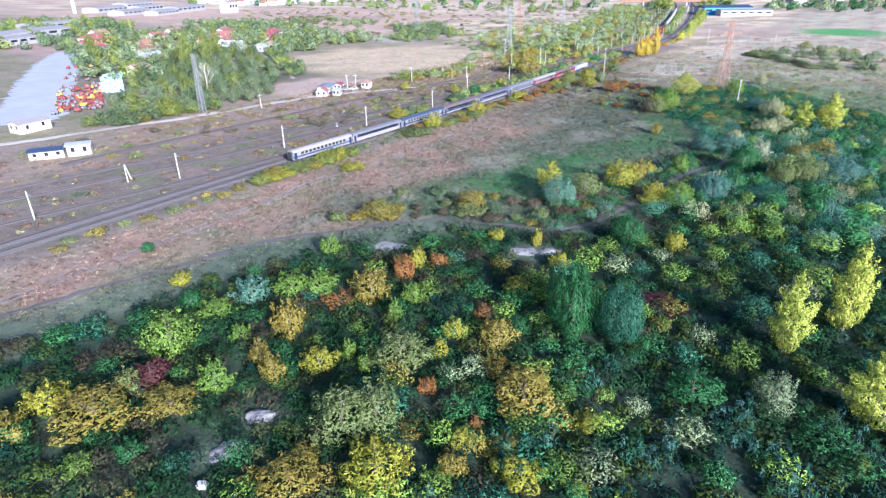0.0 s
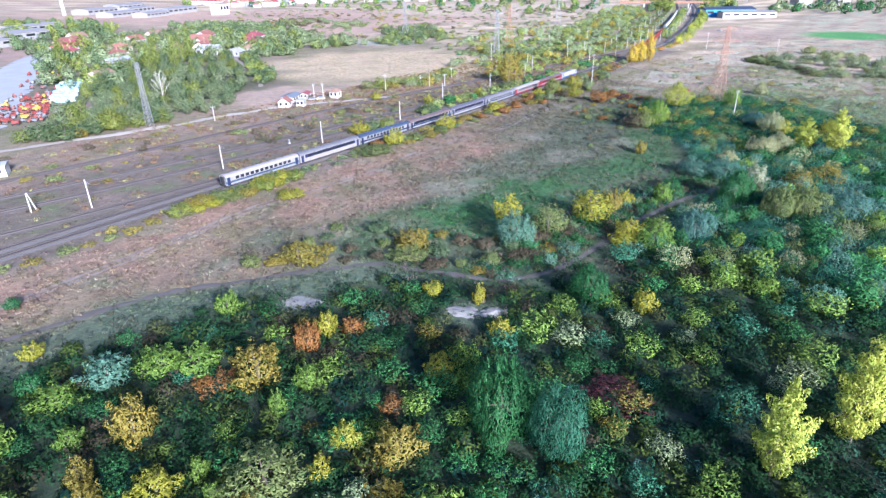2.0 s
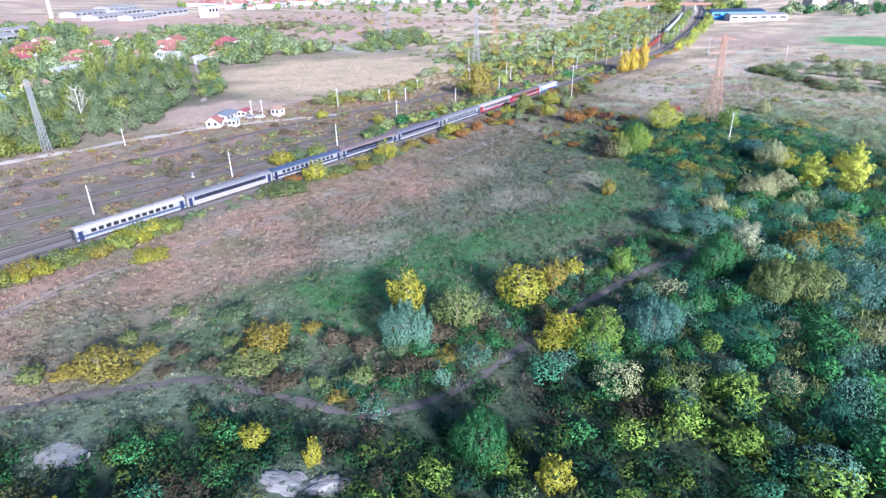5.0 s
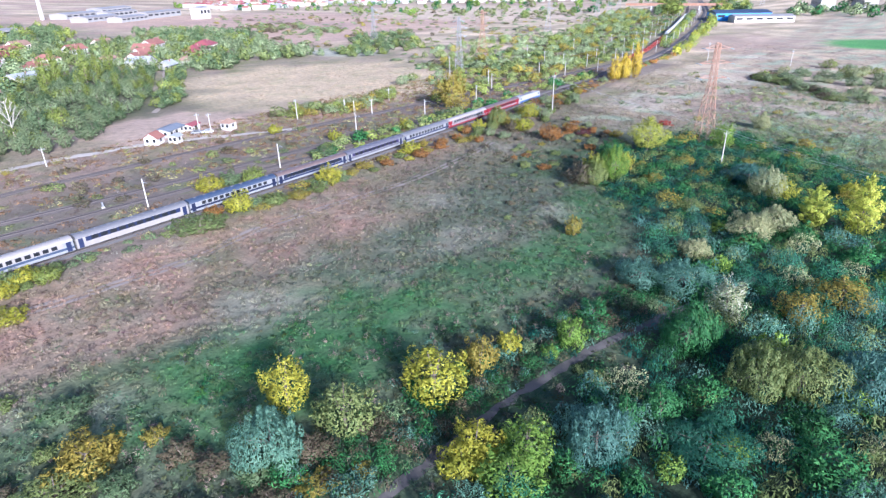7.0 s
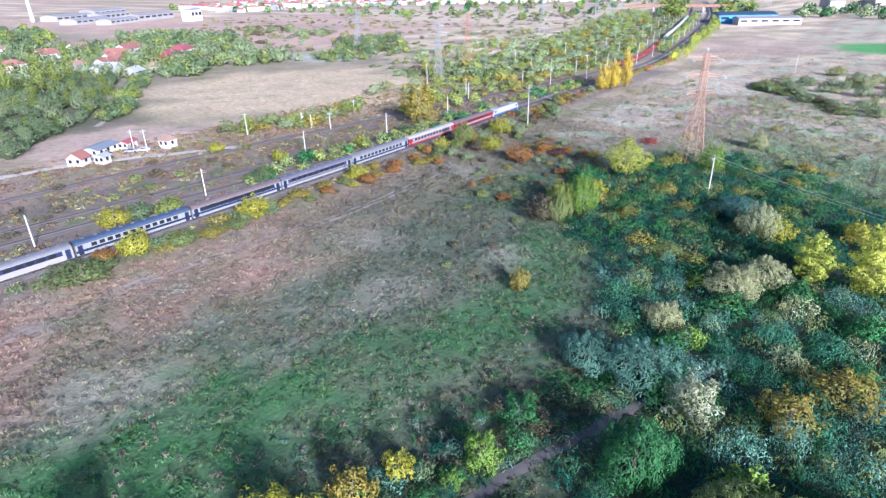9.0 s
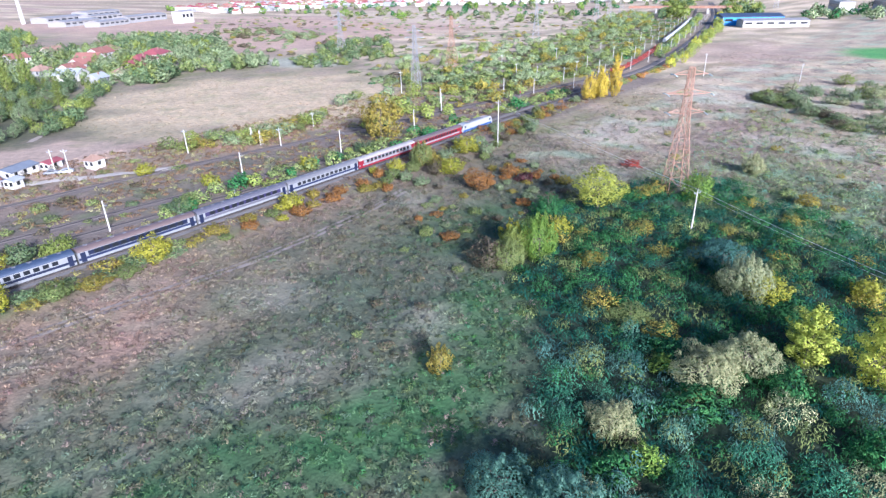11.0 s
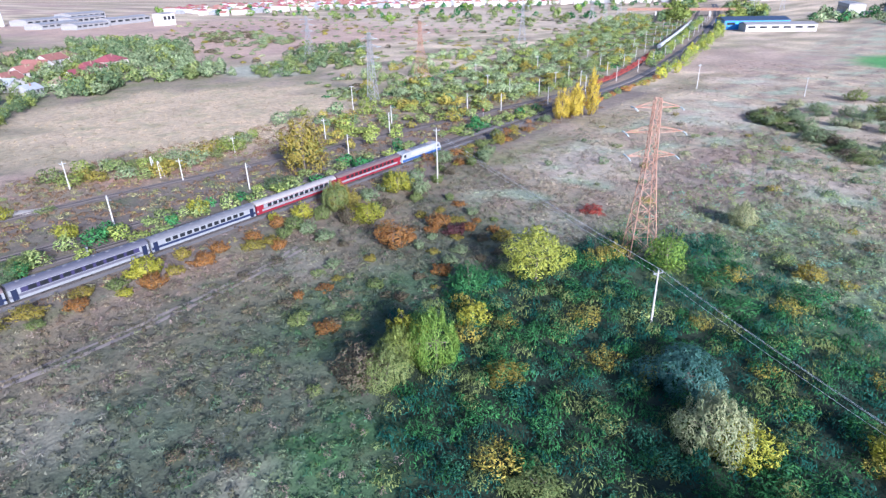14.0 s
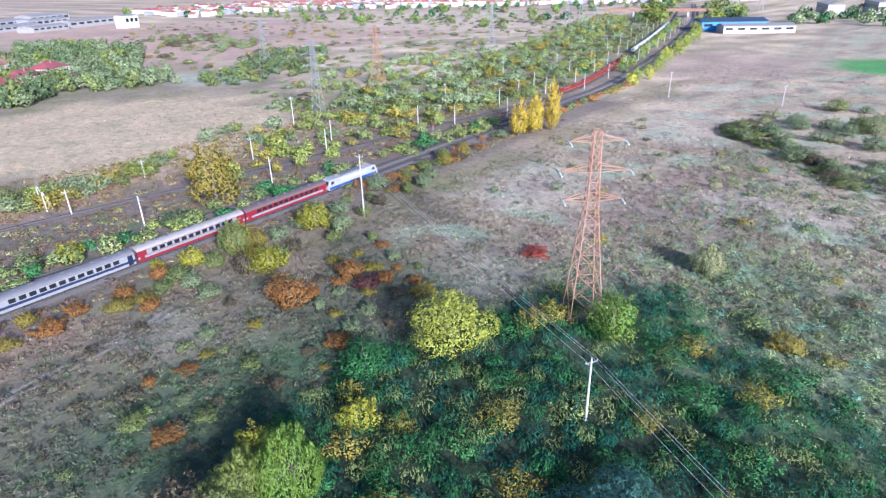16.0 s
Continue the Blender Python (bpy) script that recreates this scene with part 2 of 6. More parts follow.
def raw_mesh(name, verts, faces, material, tint=None, normals=None):
    """A mesh out of arrays: verts (n, 3), faces (m, 4) or (m, 3), tint and shading normal per vertex."""
    me = bpy.data.meshes.new(name)
    k = faces.shape[1]
    me.vertices.add(len(verts))
    me.vertices.foreach_set("co", np.ascontiguousarray(verts, dtype=np.float32).ravel())
    me.loops.add(faces.size)
    me.loops.foreach_set("vertex_index", np.ascontiguousarray(faces, dtype=np.int32).ravel())
    me.polygons.add(len(faces))
    me.polygons.foreach_set("loop_start", np.arange(0, faces.size, k, dtype=np.int32))
    me.update(calc_edges=True)
    if tint is not None:
        at = me.color_attributes.new("tint", "FLOAT_COLOR", "POINT")
        at.data.foreach_set("color", np.hstack([tint, np.ones((len(tint), 1))]).astype(np.float32).ravel())
    if normals is not None:
        at = me.attributes.new("custom_normal", "FLOAT_VECTOR", "POINT")
        at.data.foreach_set("vector", np.ascontiguousarray(normals, dtype=np.float32).ravel())
    me.materials.append(material)
    return me


def unit(v):
    return v / (np.linalg.norm(v, axis=1, keepdims=True) + 1e-9)


def tube(points, r, n=5):
    """One round bar that follows a line of points."""
    bm = bmesh.new()
    rings = []
    for i, p in enumerate(points):
        d = (Vector(points[min(i + 1, len(points) - 1)]) - Vector(points[max(i - 1, 0)])).normalized()
        u = d.orthogonal().normalized()
        w = d.cross(u)
        rings.append([bm.verts.new(Vector(p) + u * (r * math.cos(a)) + w * (r * math.sin(a))) for a in np.arange(n) * 6.2832 / n])
    for a, b in zip(rings, rings[1:]):
        for i in range(n):
            bm.faces.new((a[i], a[(i + 1) % n], b[(i + 1) % n], b[i]))
    return bm


def leaf_quads(pos, nor, length, width, droop=None):
    """One pointed sprig of leaves at each place, lying across its normal; droop gives the way it points."""
    n = len(pos)
    nor = nor / (np.linalg.norm(nor, axis=1, keepdims=True) + 1e-9)
    t = rng.normal(size=(n, 3)) if droop is None else droop + 0.4 * rng.normal(size=(n, 3))
    t -= nor * np.sum(t * nor, axis=1, keepdims=True)
    t /= np.linalg.norm(t, axis=1, keepdims=True) + 1e-9
    s = np.cross(nor, t)
    L = (length * rng.uniform(0.65, 1.35, (n, 1))) / 2
    W = (width * rng.uniform(0.7, 1.3, (n, 1))) / 2
    v = np.stack([pos - t * L * 0.7 - s * W, pos + t * L * 1.3, pos - t * L * 0.7 + s * W], 1).reshape(-1, 3)
    return v, np.arange(n * 3, dtype=np.int32).reshape(n, 3)


# ---- lie of the land ----
def ease(a, b, v):
    t = np.clip((np.asarray(v, float) - a) / (b - a), 0, 1)
    return t * t * (3 - 2 * t)


_waves = [(rng.uniform(0, 6.28), rng.uniform(0, 6.28), rng.uniform(0.7, 1.4)) for _ in range(24)]


def drift(x, y, size, seed=0):
    """A smooth uneven field between about -1 and 1."""
    out = 0
    for i in range(6):
        a, p, k = _waves[(seed * 6 + i) % 24]
        w = 6.28 / size * k * (1 + 0.35 * i)
        out = out + np.sin(w * (x * np.cos(a) + y * np.sin(a)) + p + 1.7 * np.sin(0.6 * w * (y * np.cos(a) - x * np.sin(a)) + seed)) / (1 + 0.25 * i)
    return out / 3.2


PATH_Y = [-20, 23, 46, 69, 84, 104, 109, 112, 124, 139, 156, 171, 190, 215]
PATH_X = [-122, -116, -110, -105, -95, -80, -64, -54, -48, -46.5, -45, -42, -36, -27]
EDGE_Y = [-40, 10, 46, 69, 84, 100, 108, 120, 156, 190, 216, 232, 243, 262, 290, 312, 330]
EDGE_X = [-112, -106, -98, -94, -86, -72, -56, -44, -41, -36, -52, -61, -75, -90, -86, -76, -62]
TRACKS = dict(
    main=([-300, 180, 230, 300, 342, 414, 514, 598, 690, 801, 972, 1150, 1500], [-146, -146, -146.6, -149.5, -152, -154, -157, -172, -192, -219, -266, -325, -450]),
    second=([-300, 180, 230, 300, 342, 414, 514, 598, 690, 801, 972, 1150, 1500], [-150.6, -150.6, -151.2, -154.1, -156.6, -158.6, -161.6, -176.5, -196.5, -223.5, -271, -330, -455]),
    third=([-300, 0, 40, 64, 100, 140, 180], [-190, -169, -164, -159.5, -155.5, -152.4, -151]),
    fourth=([-300, 20, 72, 111, 165, 210, 260, 300, 340], [-215, -188, -176, -170.5, -166, -162, -157.5, -155, -156.5]),
    fifth=([-300, 40, 100, 140, 180, 225, 250, 300, 350], [-225, -194, -184, -177.5, -173.5, -171, -167, -162, -160]),
    goods=([60, 200, 265, 300, 340, 380, 407, 483, 524, 581, 629, 720, 885, 1000, 1150, 1500], [-206, -200, -194, -187, -182.5, -178.5, -175, -167.5, -173, -186, -199, -222, -267, -303, -352, -480]),
)


def smooth_line(ys, xs, y):
    """The line through the given places, rounded off."""
    y = np.asarray(y, float)
    return sum(np.interp(y + d, ys, xs) for d in (-24, -16, -8, 0, 8, 16, 24)) / 7


def track_x(key, y):
    return smooth_line(*TRACKS[key], y)


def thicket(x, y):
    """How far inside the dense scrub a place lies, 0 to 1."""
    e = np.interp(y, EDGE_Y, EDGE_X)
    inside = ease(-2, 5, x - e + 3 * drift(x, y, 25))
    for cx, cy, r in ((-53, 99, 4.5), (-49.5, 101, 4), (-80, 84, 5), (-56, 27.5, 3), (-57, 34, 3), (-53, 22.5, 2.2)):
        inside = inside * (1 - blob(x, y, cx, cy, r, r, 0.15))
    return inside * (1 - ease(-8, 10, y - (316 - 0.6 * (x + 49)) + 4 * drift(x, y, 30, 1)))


def blob(x, y, cx, cy, rx, ry, wob=0.3):
    return 1 - ease(0.65, 1.15, np.hypot((x - cx) / rx, (y - cy) / ry) + wob * drift(x, y, (rx + ry) * 0.5, 2))


def ground_tint(x, y):
    x, y = np.asarray(x, float), np.asarray(y, float)
    def lay(c, k, w):
        return c + (np.array(k) - c) * np.clip(w, 0, 1)[..., None]
    c = np.zeros(x.shape + (3,)) + np.array((0.25, 0.2, 0.145))
    d1, d2, d3 = drift(x, y, 70), drift(x, y, 22, 1), drift(x, y, 9, 2)
    c = lay(c, (0.17, 0.17, 0.08), 0.5 + 0.8 * d1)
    c = lay(c, (0.3, 0.22, 0.17), 0.4 * (d2 > 0) * d2 * 2)
    # far plain: straw, rosy fallow and green strips, pale tones lifted for distance haze
    far = ease(330, 520, y - 0.35 * x * 0)
    c = lay(c, (0.6, 0.475, 0.31), far * (0.55 + 0.7 * drift(x, y, 120, 2)))
    c = lay(c, (0.25, 0.2, 0.12), far * ease(0.15, 0.5, drift(x, y * 0.6, 90, 3)) * 0.7)
    c = lay(c, (0.6, 0.46, 0.34), far * ease(0.2, 0.5, drift(x * 1.5, y, 60, 1)) * 0.5)
    ros = ease(400, 470, -x) * (1 - ease(-40, 60, y - 0.62 * (x + 950) - 640)) * ease(400, 460, y + 0.0 * x)
    c = lay(c, (0.44, 0.3, 0.22), ros * 0.8)
    c = lay(c, (0.36, 0.25, 0.2), ease(380, 520, -x) * ease(0.0, 0.5, drift(x, y, 260, 3)) * 0.8)
    # meadow between thicket and railway
    mead = (x > -135) & (x < -20) & (y < 330)
    c = lay(c, (0.28, 0.185, 0.13), mead * (0.65 + 0.5 * d2))
    c = lay(c, (0.072, 0.105, 0.06), mead * ease(-120, -88, x + 14 * d1) * (0.8 + 0.3 * d3))
    c = lay(c, (0.2, 0.22, 0.155), mead * ease(0.2, 0.6, drift(x, y, 30, 0)) * 0.35)
    c = lay(c, (0.1, 0.11, 0.07), mead * ease(185, 225, y) * ease(-142, -118, x + 5 * d2) * (0.65 + 0.4 * d2))
    for cx, cy, rx, ry, w in ((-76, 146, 16, 26, 0.9), (-68, 176, 12, 18, 0.6), (-62, 205, 10, 22, 0.75), (-70, 232, 10, 16, 0.7), (-88, 120, 14, 16, 0.5), (-95, 258, 14, 20, 0.35)):
        c = lay(c, (0.045, 0.13, 0.035), blob(x, y, cx, cy, rx, ry) * w * (0.75 + 0.35 * d3))
    for cx, cy, rx, ry in ((-100, 111, 5, 4), (-88, 118, 6, 4.5), (-80, 84, 5, 4), (-52, 100, 5, 3), (-92, 150, 8, 10), (-83, 195, 7, 9), (-75, 222, 5, 6), (-118, 262, 9, 8), (-104, 210, 9, 8), (-87, 312, 14, 12)):
        c = lay(c, (0.36, 0.32, 0.25), blob(x, y, cx, cy, rx, ry) * 0.3)
    # verge left of the near path: grey-green grass
    c = lay(c, (0.1, 0.13, 0.08), ease(2, 9, x + 4 - np.interp(y, PATH_Y, PATH_X)) * (y < 120) * 0.85)
    # tall dark weeds between the green patch and the path
    c = lay(c, (0.045, 0.075, 0.035), ease(-24, -6, x - np.interp(y, PATH_Y, PATH_X)) * (y > 104) * (y < 235) * (0.75 + 0.35 * d3))
    # thicket soil, its colour darkened to stand in for shade under the leaves
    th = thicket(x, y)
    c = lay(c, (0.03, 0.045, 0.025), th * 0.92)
    # plain north of the thicket
    north = ease(300, 325, y) * ease(-128, -112, x)
    c = lay(c, (0.4, 0.32, 0.22), north * (0.6 + 0.5 * d1))
    c = lay(c, (0.32, 0.36, 0.24), north * ease(0.05, 0.5, drift(x, y, 45, 3)) * 0.8)
    c = lay(c, (0.27, 0.205, 0.155), north * ease(0.1, 0.5, drift(x, y, 38, 2)) * 0.8)
    c = lay(c, (0.25, 0.185, 0.145), blob(x, y, -72, 372, 16, 40, 0.4) * north * 0.8)
    c = lay(c, (0.36, 0.26, 0.2), blob(x, y, -140, 620, 50, 70, 0.4) * 0.7)
    for cx, cy, rx, ry in ((-108, 360, 16, 22), (-60, 378, 18, 10), (-100, 440, 20, 18), (-96, 470, 18, 9), (-110, 540, 16, 12), (-30, 385, 16, 12)):
        c = lay(c, (0.5, 0.44, 0.34), blob(x, y, cx, cy, rx, ry, 0.5) * 0.4)
    c = lay(c, (0.12, 0.17, 0.085), ease(-72, -50, x) * ease(285, 300, y) * (1 - ease(335, 365, y + 0.4 * (x + 40))) * (0.7 + 0.4 * d3))
    c = lay(c, (0.08, 0.26, 0.06), blob(x, y, -50, 655, 36, 40, 0.1) * 0.9)
    # railway land
    cor = ease(-205, -190, x) * (1 - ease(-141, -134, x)) * (y < 480)
    c = lay(c, (0.15, 0.12, 0.1), cor * 0.75)
    c = lay(c, (0.27, 0.19, 0.145), ease(-240, -230, x) * (1 - ease(-200, -185, x)) * (0.5 + 0.6 * d2) * (y < 330))
    c = lay(c, (0.13, 0.15, 0.07), ease(-200, -185, x) * (1 - ease(-160, -150, x)) * ease(0.1, 0.6, drift(x, y, 30, 3)) * (y < 330) * 0.8)
    # brown and olive floor of the scrub between the sidings
    dg = x - track_x("goods", y)
    c = lay(c, (0.2, 0.175, 0.1), ease(-100, -80, dg) * (1 - ease(-4, 8, dg)) * ease(380, 410, y) * (1 - ease(880, 980, y)) * (0.75 + 0.3 * d2))
    c = lay(c, (0.17, 0.13, 0.1), ease(-6, 2, dg) * (1 - ease(-4, 0, x - track_x("main", y))) * ease(330, 360, y) * 0.7)
    # straw field behind the huts
    f = blob(x, y, -282, 322, 82, 78, 0.22)
    c = lay(c, (0.5, 0.39, 0.25), f * (0.9 + 0.1 * d2))
    c = lay(c, (0.29, 0.28, 0.15), f * ease(0.1, 0.7, d2) * 0.6)
    c = lay(c, (0.38, 0.22, 0.15), blob(x, y, -207, 275, 8, 20, 0.3) * 0.8)
    c = lay(c, (0.36, 0.36, 0.27), blob(x, y, -370, 420, 38, 26, 0.2) * 0.8)
    c = lay(c, (0.5, 0.4, 0.28), blob(x, y, -560, 880, 260, 170, 0.15) * 0.9)
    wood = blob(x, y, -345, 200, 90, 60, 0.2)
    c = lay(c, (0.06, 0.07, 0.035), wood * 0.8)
    c = lay(c, (0.42, 0.31, 0.235), blob(x, y, -243, 212, 27, 34, 0.3) * 0.85)
    return np.clip(c, 0.01, 1)


def lift(x, y):
    """Ground height: nearly level, with soft unevenness."""
    x, y = np.asarray(x, float), np.asarray(y, float)
    calm = ease(8, 22, np.abs(x + 160) - 6) * (1 - ease(500, 900, y)) * (1 - ease(200, 500, -x))
    return 0.35 * drift(x, y, 34, 1) * calm


def gz(x, y):
    return float(lift(x, y))


xs = np.concatenate([-400 - 10 * (1.105 ** np.arange(62)[::-1] - 1) * 8 - 4, np.arange(-400, 46, 4.0), 48 + 10 * (1.12 ** np.arange(40) - 1) * 4])
ys = np.concatenate([-22 - 10 * (1.25 ** np.arange(18)[::-1] - 1), np.arange(-18, 700, 4.0), 702 + 10 * (1.105 ** np.arange(62) - 1) * 8])
gx, gy = np.meshgrid(xs, ys)
gv = np.stack([gx.ravel(), gy.ravel(), lift(gx.ravel(), gy.ravel())], 1)
ii = np.arange(len(xs) * len(ys)).reshape(len(ys), len(xs))
gf = np.stack([ii[:-1, :-1].ravel(), ii[:-1, 1:].ravel(), ii[1:, 1:].ravel(), ii[1:, :-1].ravel()], 1)
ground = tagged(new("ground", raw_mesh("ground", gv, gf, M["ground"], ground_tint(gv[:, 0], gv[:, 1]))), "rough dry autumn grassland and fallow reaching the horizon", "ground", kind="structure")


def ribbon(name, pts, width, z, material, label, ragged=0.0):
    """A strip that follows a line on the ground."""
    p = np.array(pts, float)
    seg = np.concatenate([[0], np.cumsum(np.hypot(*np.diff(p, axis=0).T))])
    s = np.arange(0, seg[-1], 2.0)
    x, y = np.interp(s, seg, p[:, 0]), np.interp(s, seg, p[:, 1])
    for _ in range(6):
        x[1:-1], y[1:-1] = (x[:-2] + 2 * x[1:-1] + x[2:]) / 4, (y[:-2] + 2 * y[1:-1] + y[2:]) / 4
    tx, ty = np.gradient(x), np.gradient(y)
    n = np.hypot(tx, ty)
    nx, ny = -ty / n, tx / n
    rows = []
    for k in np.linspace(-1, 1, 5):
        w = width / 2 * k * (1 + ragged * drift(x, y, 6, 1 + int(k > 0)))
        px, py = x + nx * w, y + ny * w
        rows.append(np.stack([px, py, lift(px, py) + z - 0.5 * z * abs(k)], 1))
    v = np.stack(rows, 1).reshape(-1, 3)
    i = np.arange(len(s) * 5).reshape(len(s), 5)
    f = np.stack([i[:-1, :-1].ravel(), i[1:, :-1].ravel(), i[1:, 1:].ravel(), i[:-1, 1:].ravel()], 1)
    return tagged(new(name, raw_mesh(name, v, f, material)), label, kind="structure")


ribbon("footpath", list(zip(PATH_X, PATH_Y)), 1.5, 0.08, M["path"], "winding trodden earth path through the grass", 0.9)
TRAIL = [(-122, -10), (-122, 40), (-123, 73), (-127, 115), (-122, 149), (-125, 172), (-123, 189), (-119, 215), (-121, 250), (-125, 268)]
for off in (-0.9, 0.9):
    ribbon("cart_track", [(x + off, y) for x, y in TRAIL], 0.95, 0.06, M["rut"], "wheel rut of a dry earth cart track", 0.6)
ribbon("dirt_road", [(-330, -40), (-252, 62), (-246, 85), (-239, 112), (-233, 130), (-230, 155), (-225, 188), (-214, 212), (-196, 240)], 4.2, 0.3, M["dirt"], "pale dirt road beside the railway land", 0.3)
ribbon("dirt_road", [(-275, 222), (-297, 238), (-400, 292)], 2.2, 0.06, M["track_earth"], "pale dirt road to the houses", 0.8)
ribbon("village_street", [(-395, 290), (-440, 318), (-520, 372), (-640, 450)], 6, 0.15, M["asphalt"], "grey asphalt village street")

# ---- railway ----
def track(key, y0, y1, label, bed="ballast"):
    y = np.arange(y0, y1, 3.0)
    x = track_x(key, y)
    tx, ty = np.gradient(x), np.gradient(y)
    n = np.hypot(tx, ty)
    nx, ny = -ty / n, tx / n
    root = thing("railway_track", label, "railway track", "railway tracks", "structure")

    def sweep(name, prof, material, off=0.0, lab=""):
        k = len(prof)
        v = np.stack([np.stack([x + nx * (off + a), y + ny * (off + a), np.full_like(x, b)], 1) for a, b in prof], 1).reshape(-1, 3)
        i = np.arange(len(y) * k).reshape(len(y), k)
        f = np.stack([i[:-1, :-1].ravel(), i[:-1, 1:].ravel(), i[1:, 1:].ravel(), i[1:, :-1].ravel()], 1)
        ob = tagged(new(name, raw_mesh(name, v, f, material)), lab)
        ob.parent = root
    sweep("ballast_bed", [(2.3, -0.2), (1.5, 0.22), (-1.5, 0.22), (-2.3, -0.2)], M[bed], 0, "stained grey-brown ballast")
    for s in (-0.75, 0.75):
        sweep("rail", [(0.07, 0.2), (0.07, 0.45), (-0.07, 0.45), (-0.07, 0.2)], M["rail"], s, "worn steel rail")
    # sleepers
    ys_ = np.arange(y0 + 1, min(y1 - 1, 460), 0.65)
    xs_ = track_x(key, ys_)
    sl = np.gradient(xs_, ys_)
    dx, dy = 1 / np.hypot(1, sl), -sl / np.hypot(1, sl)
    v = []
    for a, b, c in ((-1.2, -0.13, 0.0), (1.2, -0.13, 0.0), (1.2, 0.13, 0.0), (-1.2, 0.13, 0.0), (-1.2, -0.13, 0.27), (1.2, -0.13, 0.27), (1.2, 0.13, 0.27), (-1.2, 0.13, 0.27)):
        v.append(np.stack([xs_ + dx * a - dy * b, ys_ + dy * a + dx * b, np.full_like(xs_, c)], 1))
    v = np.stack(v, 1).reshape(-1, 3)
    base = np.array([(4, 5, 6, 7), (0, 1, 5, 4), (1, 2, 6, 5), (2, 3, 7, 6), (3, 0, 4, 7)])
    f = (np.arange(len(ys_))[:, None, None] * 8 + base).reshape(-1, 4)
    if len(ys_) > 2:
        ob = tagged(new("sleepers", raw_mesh("sleepers", v, f, M["sleeper"])), "row of sleepers", kind="stuff")
        ob.parent = root
    return root


track("main", -40, 1300, "railway track on grey ballast, in use")
track("second", -40, 1300, "railway track on grey ballast beside the main one")
track("third", -40, 165, "railway siding converging on the main line", "ballast_old")
track("fourth", -40, 325, "railway siding half grown over", "ballast_old")
track("fifth", -40, 335, "railway siding in brown weeds", "ballast_old")
track("goods", 70, 1200, "railway siding behind the scrub", "ballast_old")


def bogie(y, parent):
    b = part("bogie", box(box(boxed(-1.15, y - 1.5, 0.62, -0.95, y + 1.5, 0.9), 0.95, y - 1.5, 0.62, 1.15, y + 1.5, 0.9), -0.95, y - 0.2, 0.6, 0.95, y + 0.2, 0.95), M["black"], parent)
    for wy in (-1.25, 1.25):
        for wx in (-0.75, 0.75):
            bm = bmesh.new()
            rod(bm, (wx - 0.07, y + wy, 0.9), (wx + 0.07, y + wy, 0.9), 0.46, n=14)
            part("wheel", bm, M["black"], b)


def side_box(root, name, material, y0, y1, z0, z1, proud, label=""):
    """A panel on each side wall."""
    for s in (-1, 1):
        x0, x1 = (1.41, 1.41 + proud) if s > 0 else (-1.41 - proud, -1.41)
        part(name, boxed(x0, y0, z0, x1, y1, z1), material, root, label)


def coach(label, roof, band, lower, ends, windows, win_w=1.2, stripe=None):
    """A passenger coach 26 m long, on its wheels, standing along y."""
    L, w = 12.85, 1.41
    root = thing("passenger_coach", label, "train coach", "coaches of the passenger train")
    part("body", boxed(-w, -L, 1.05, w, L, 3.35), M[lower], root)
    side_box(root, "window_band", M[band], -L + 2.0, L - 2.0, 2.2, 3.2, 0.012)
    if stripe:
        side_box(root, "stripe", M[stripe], -L, L, 1.6, 2.1, 0.016)
    arc = [(w + 0.03, 3.3)] + [(w * math.cos(a), 3.36 + 0.72 * math.sin(a)) for a in np.linspace(0.12, math.pi - 0.12, 11)] + [(-w - 0.03, 3.3)]
    r = part("roof", profile(bmesh.new(), arc, -L, L), M[roof], root, "curved coach roof with weathered paint")
    for k in range(9):
        y = -L + 2.2 + k * (2 * L - 4.4) / 8
        part("roof_vent", boxed(-0.28, y - 0.35, 4.0, 0.28, y + 0.35, 4.16, 0.03), M["roof_grey"], r)
    for i in range(windows):
        y = -L + 2.9 + (i + 0.5) * (2 * L - 5.8) / windows
        side_box(root, "window", M["glass"], y - win_w / 2, y + win_w / 2, 2.3, 3.12, 0.03)
    for s in (-1, 1):
        y = s * (L - 0.95)
        side_box(root, "door", M[ends], y - 0.5, y + 0.5, 1.1, 3.2, 0.03)
        part("gangway", boxed(-0.75, min(s * L, s * (L + 0.24)), 1.2, 0.75, max(s * L, s * (L + 0.24)), 3.5), M["rubber"], root)
        for bx in (-0.87, 0.87):
            bm = bmesh.new()
            rod(bm, (bx, s * L, 1.06), (bx, s * (L + 0.24), 1.06), 0.2, n=8)
            part("buffer", bm, M["black"], root)
        bogie(s * 9.3, root)
    part("underframe", box(box(boxed(-1.3, -L, 0.92, 1.3, L, 1.04), -1.2, -4.5, 0.45, 1.2, -1.0, 0.92), -1.2, 1.2, 0.5, 1.2, 5.0, 0.92), M["black"], root)
    return root


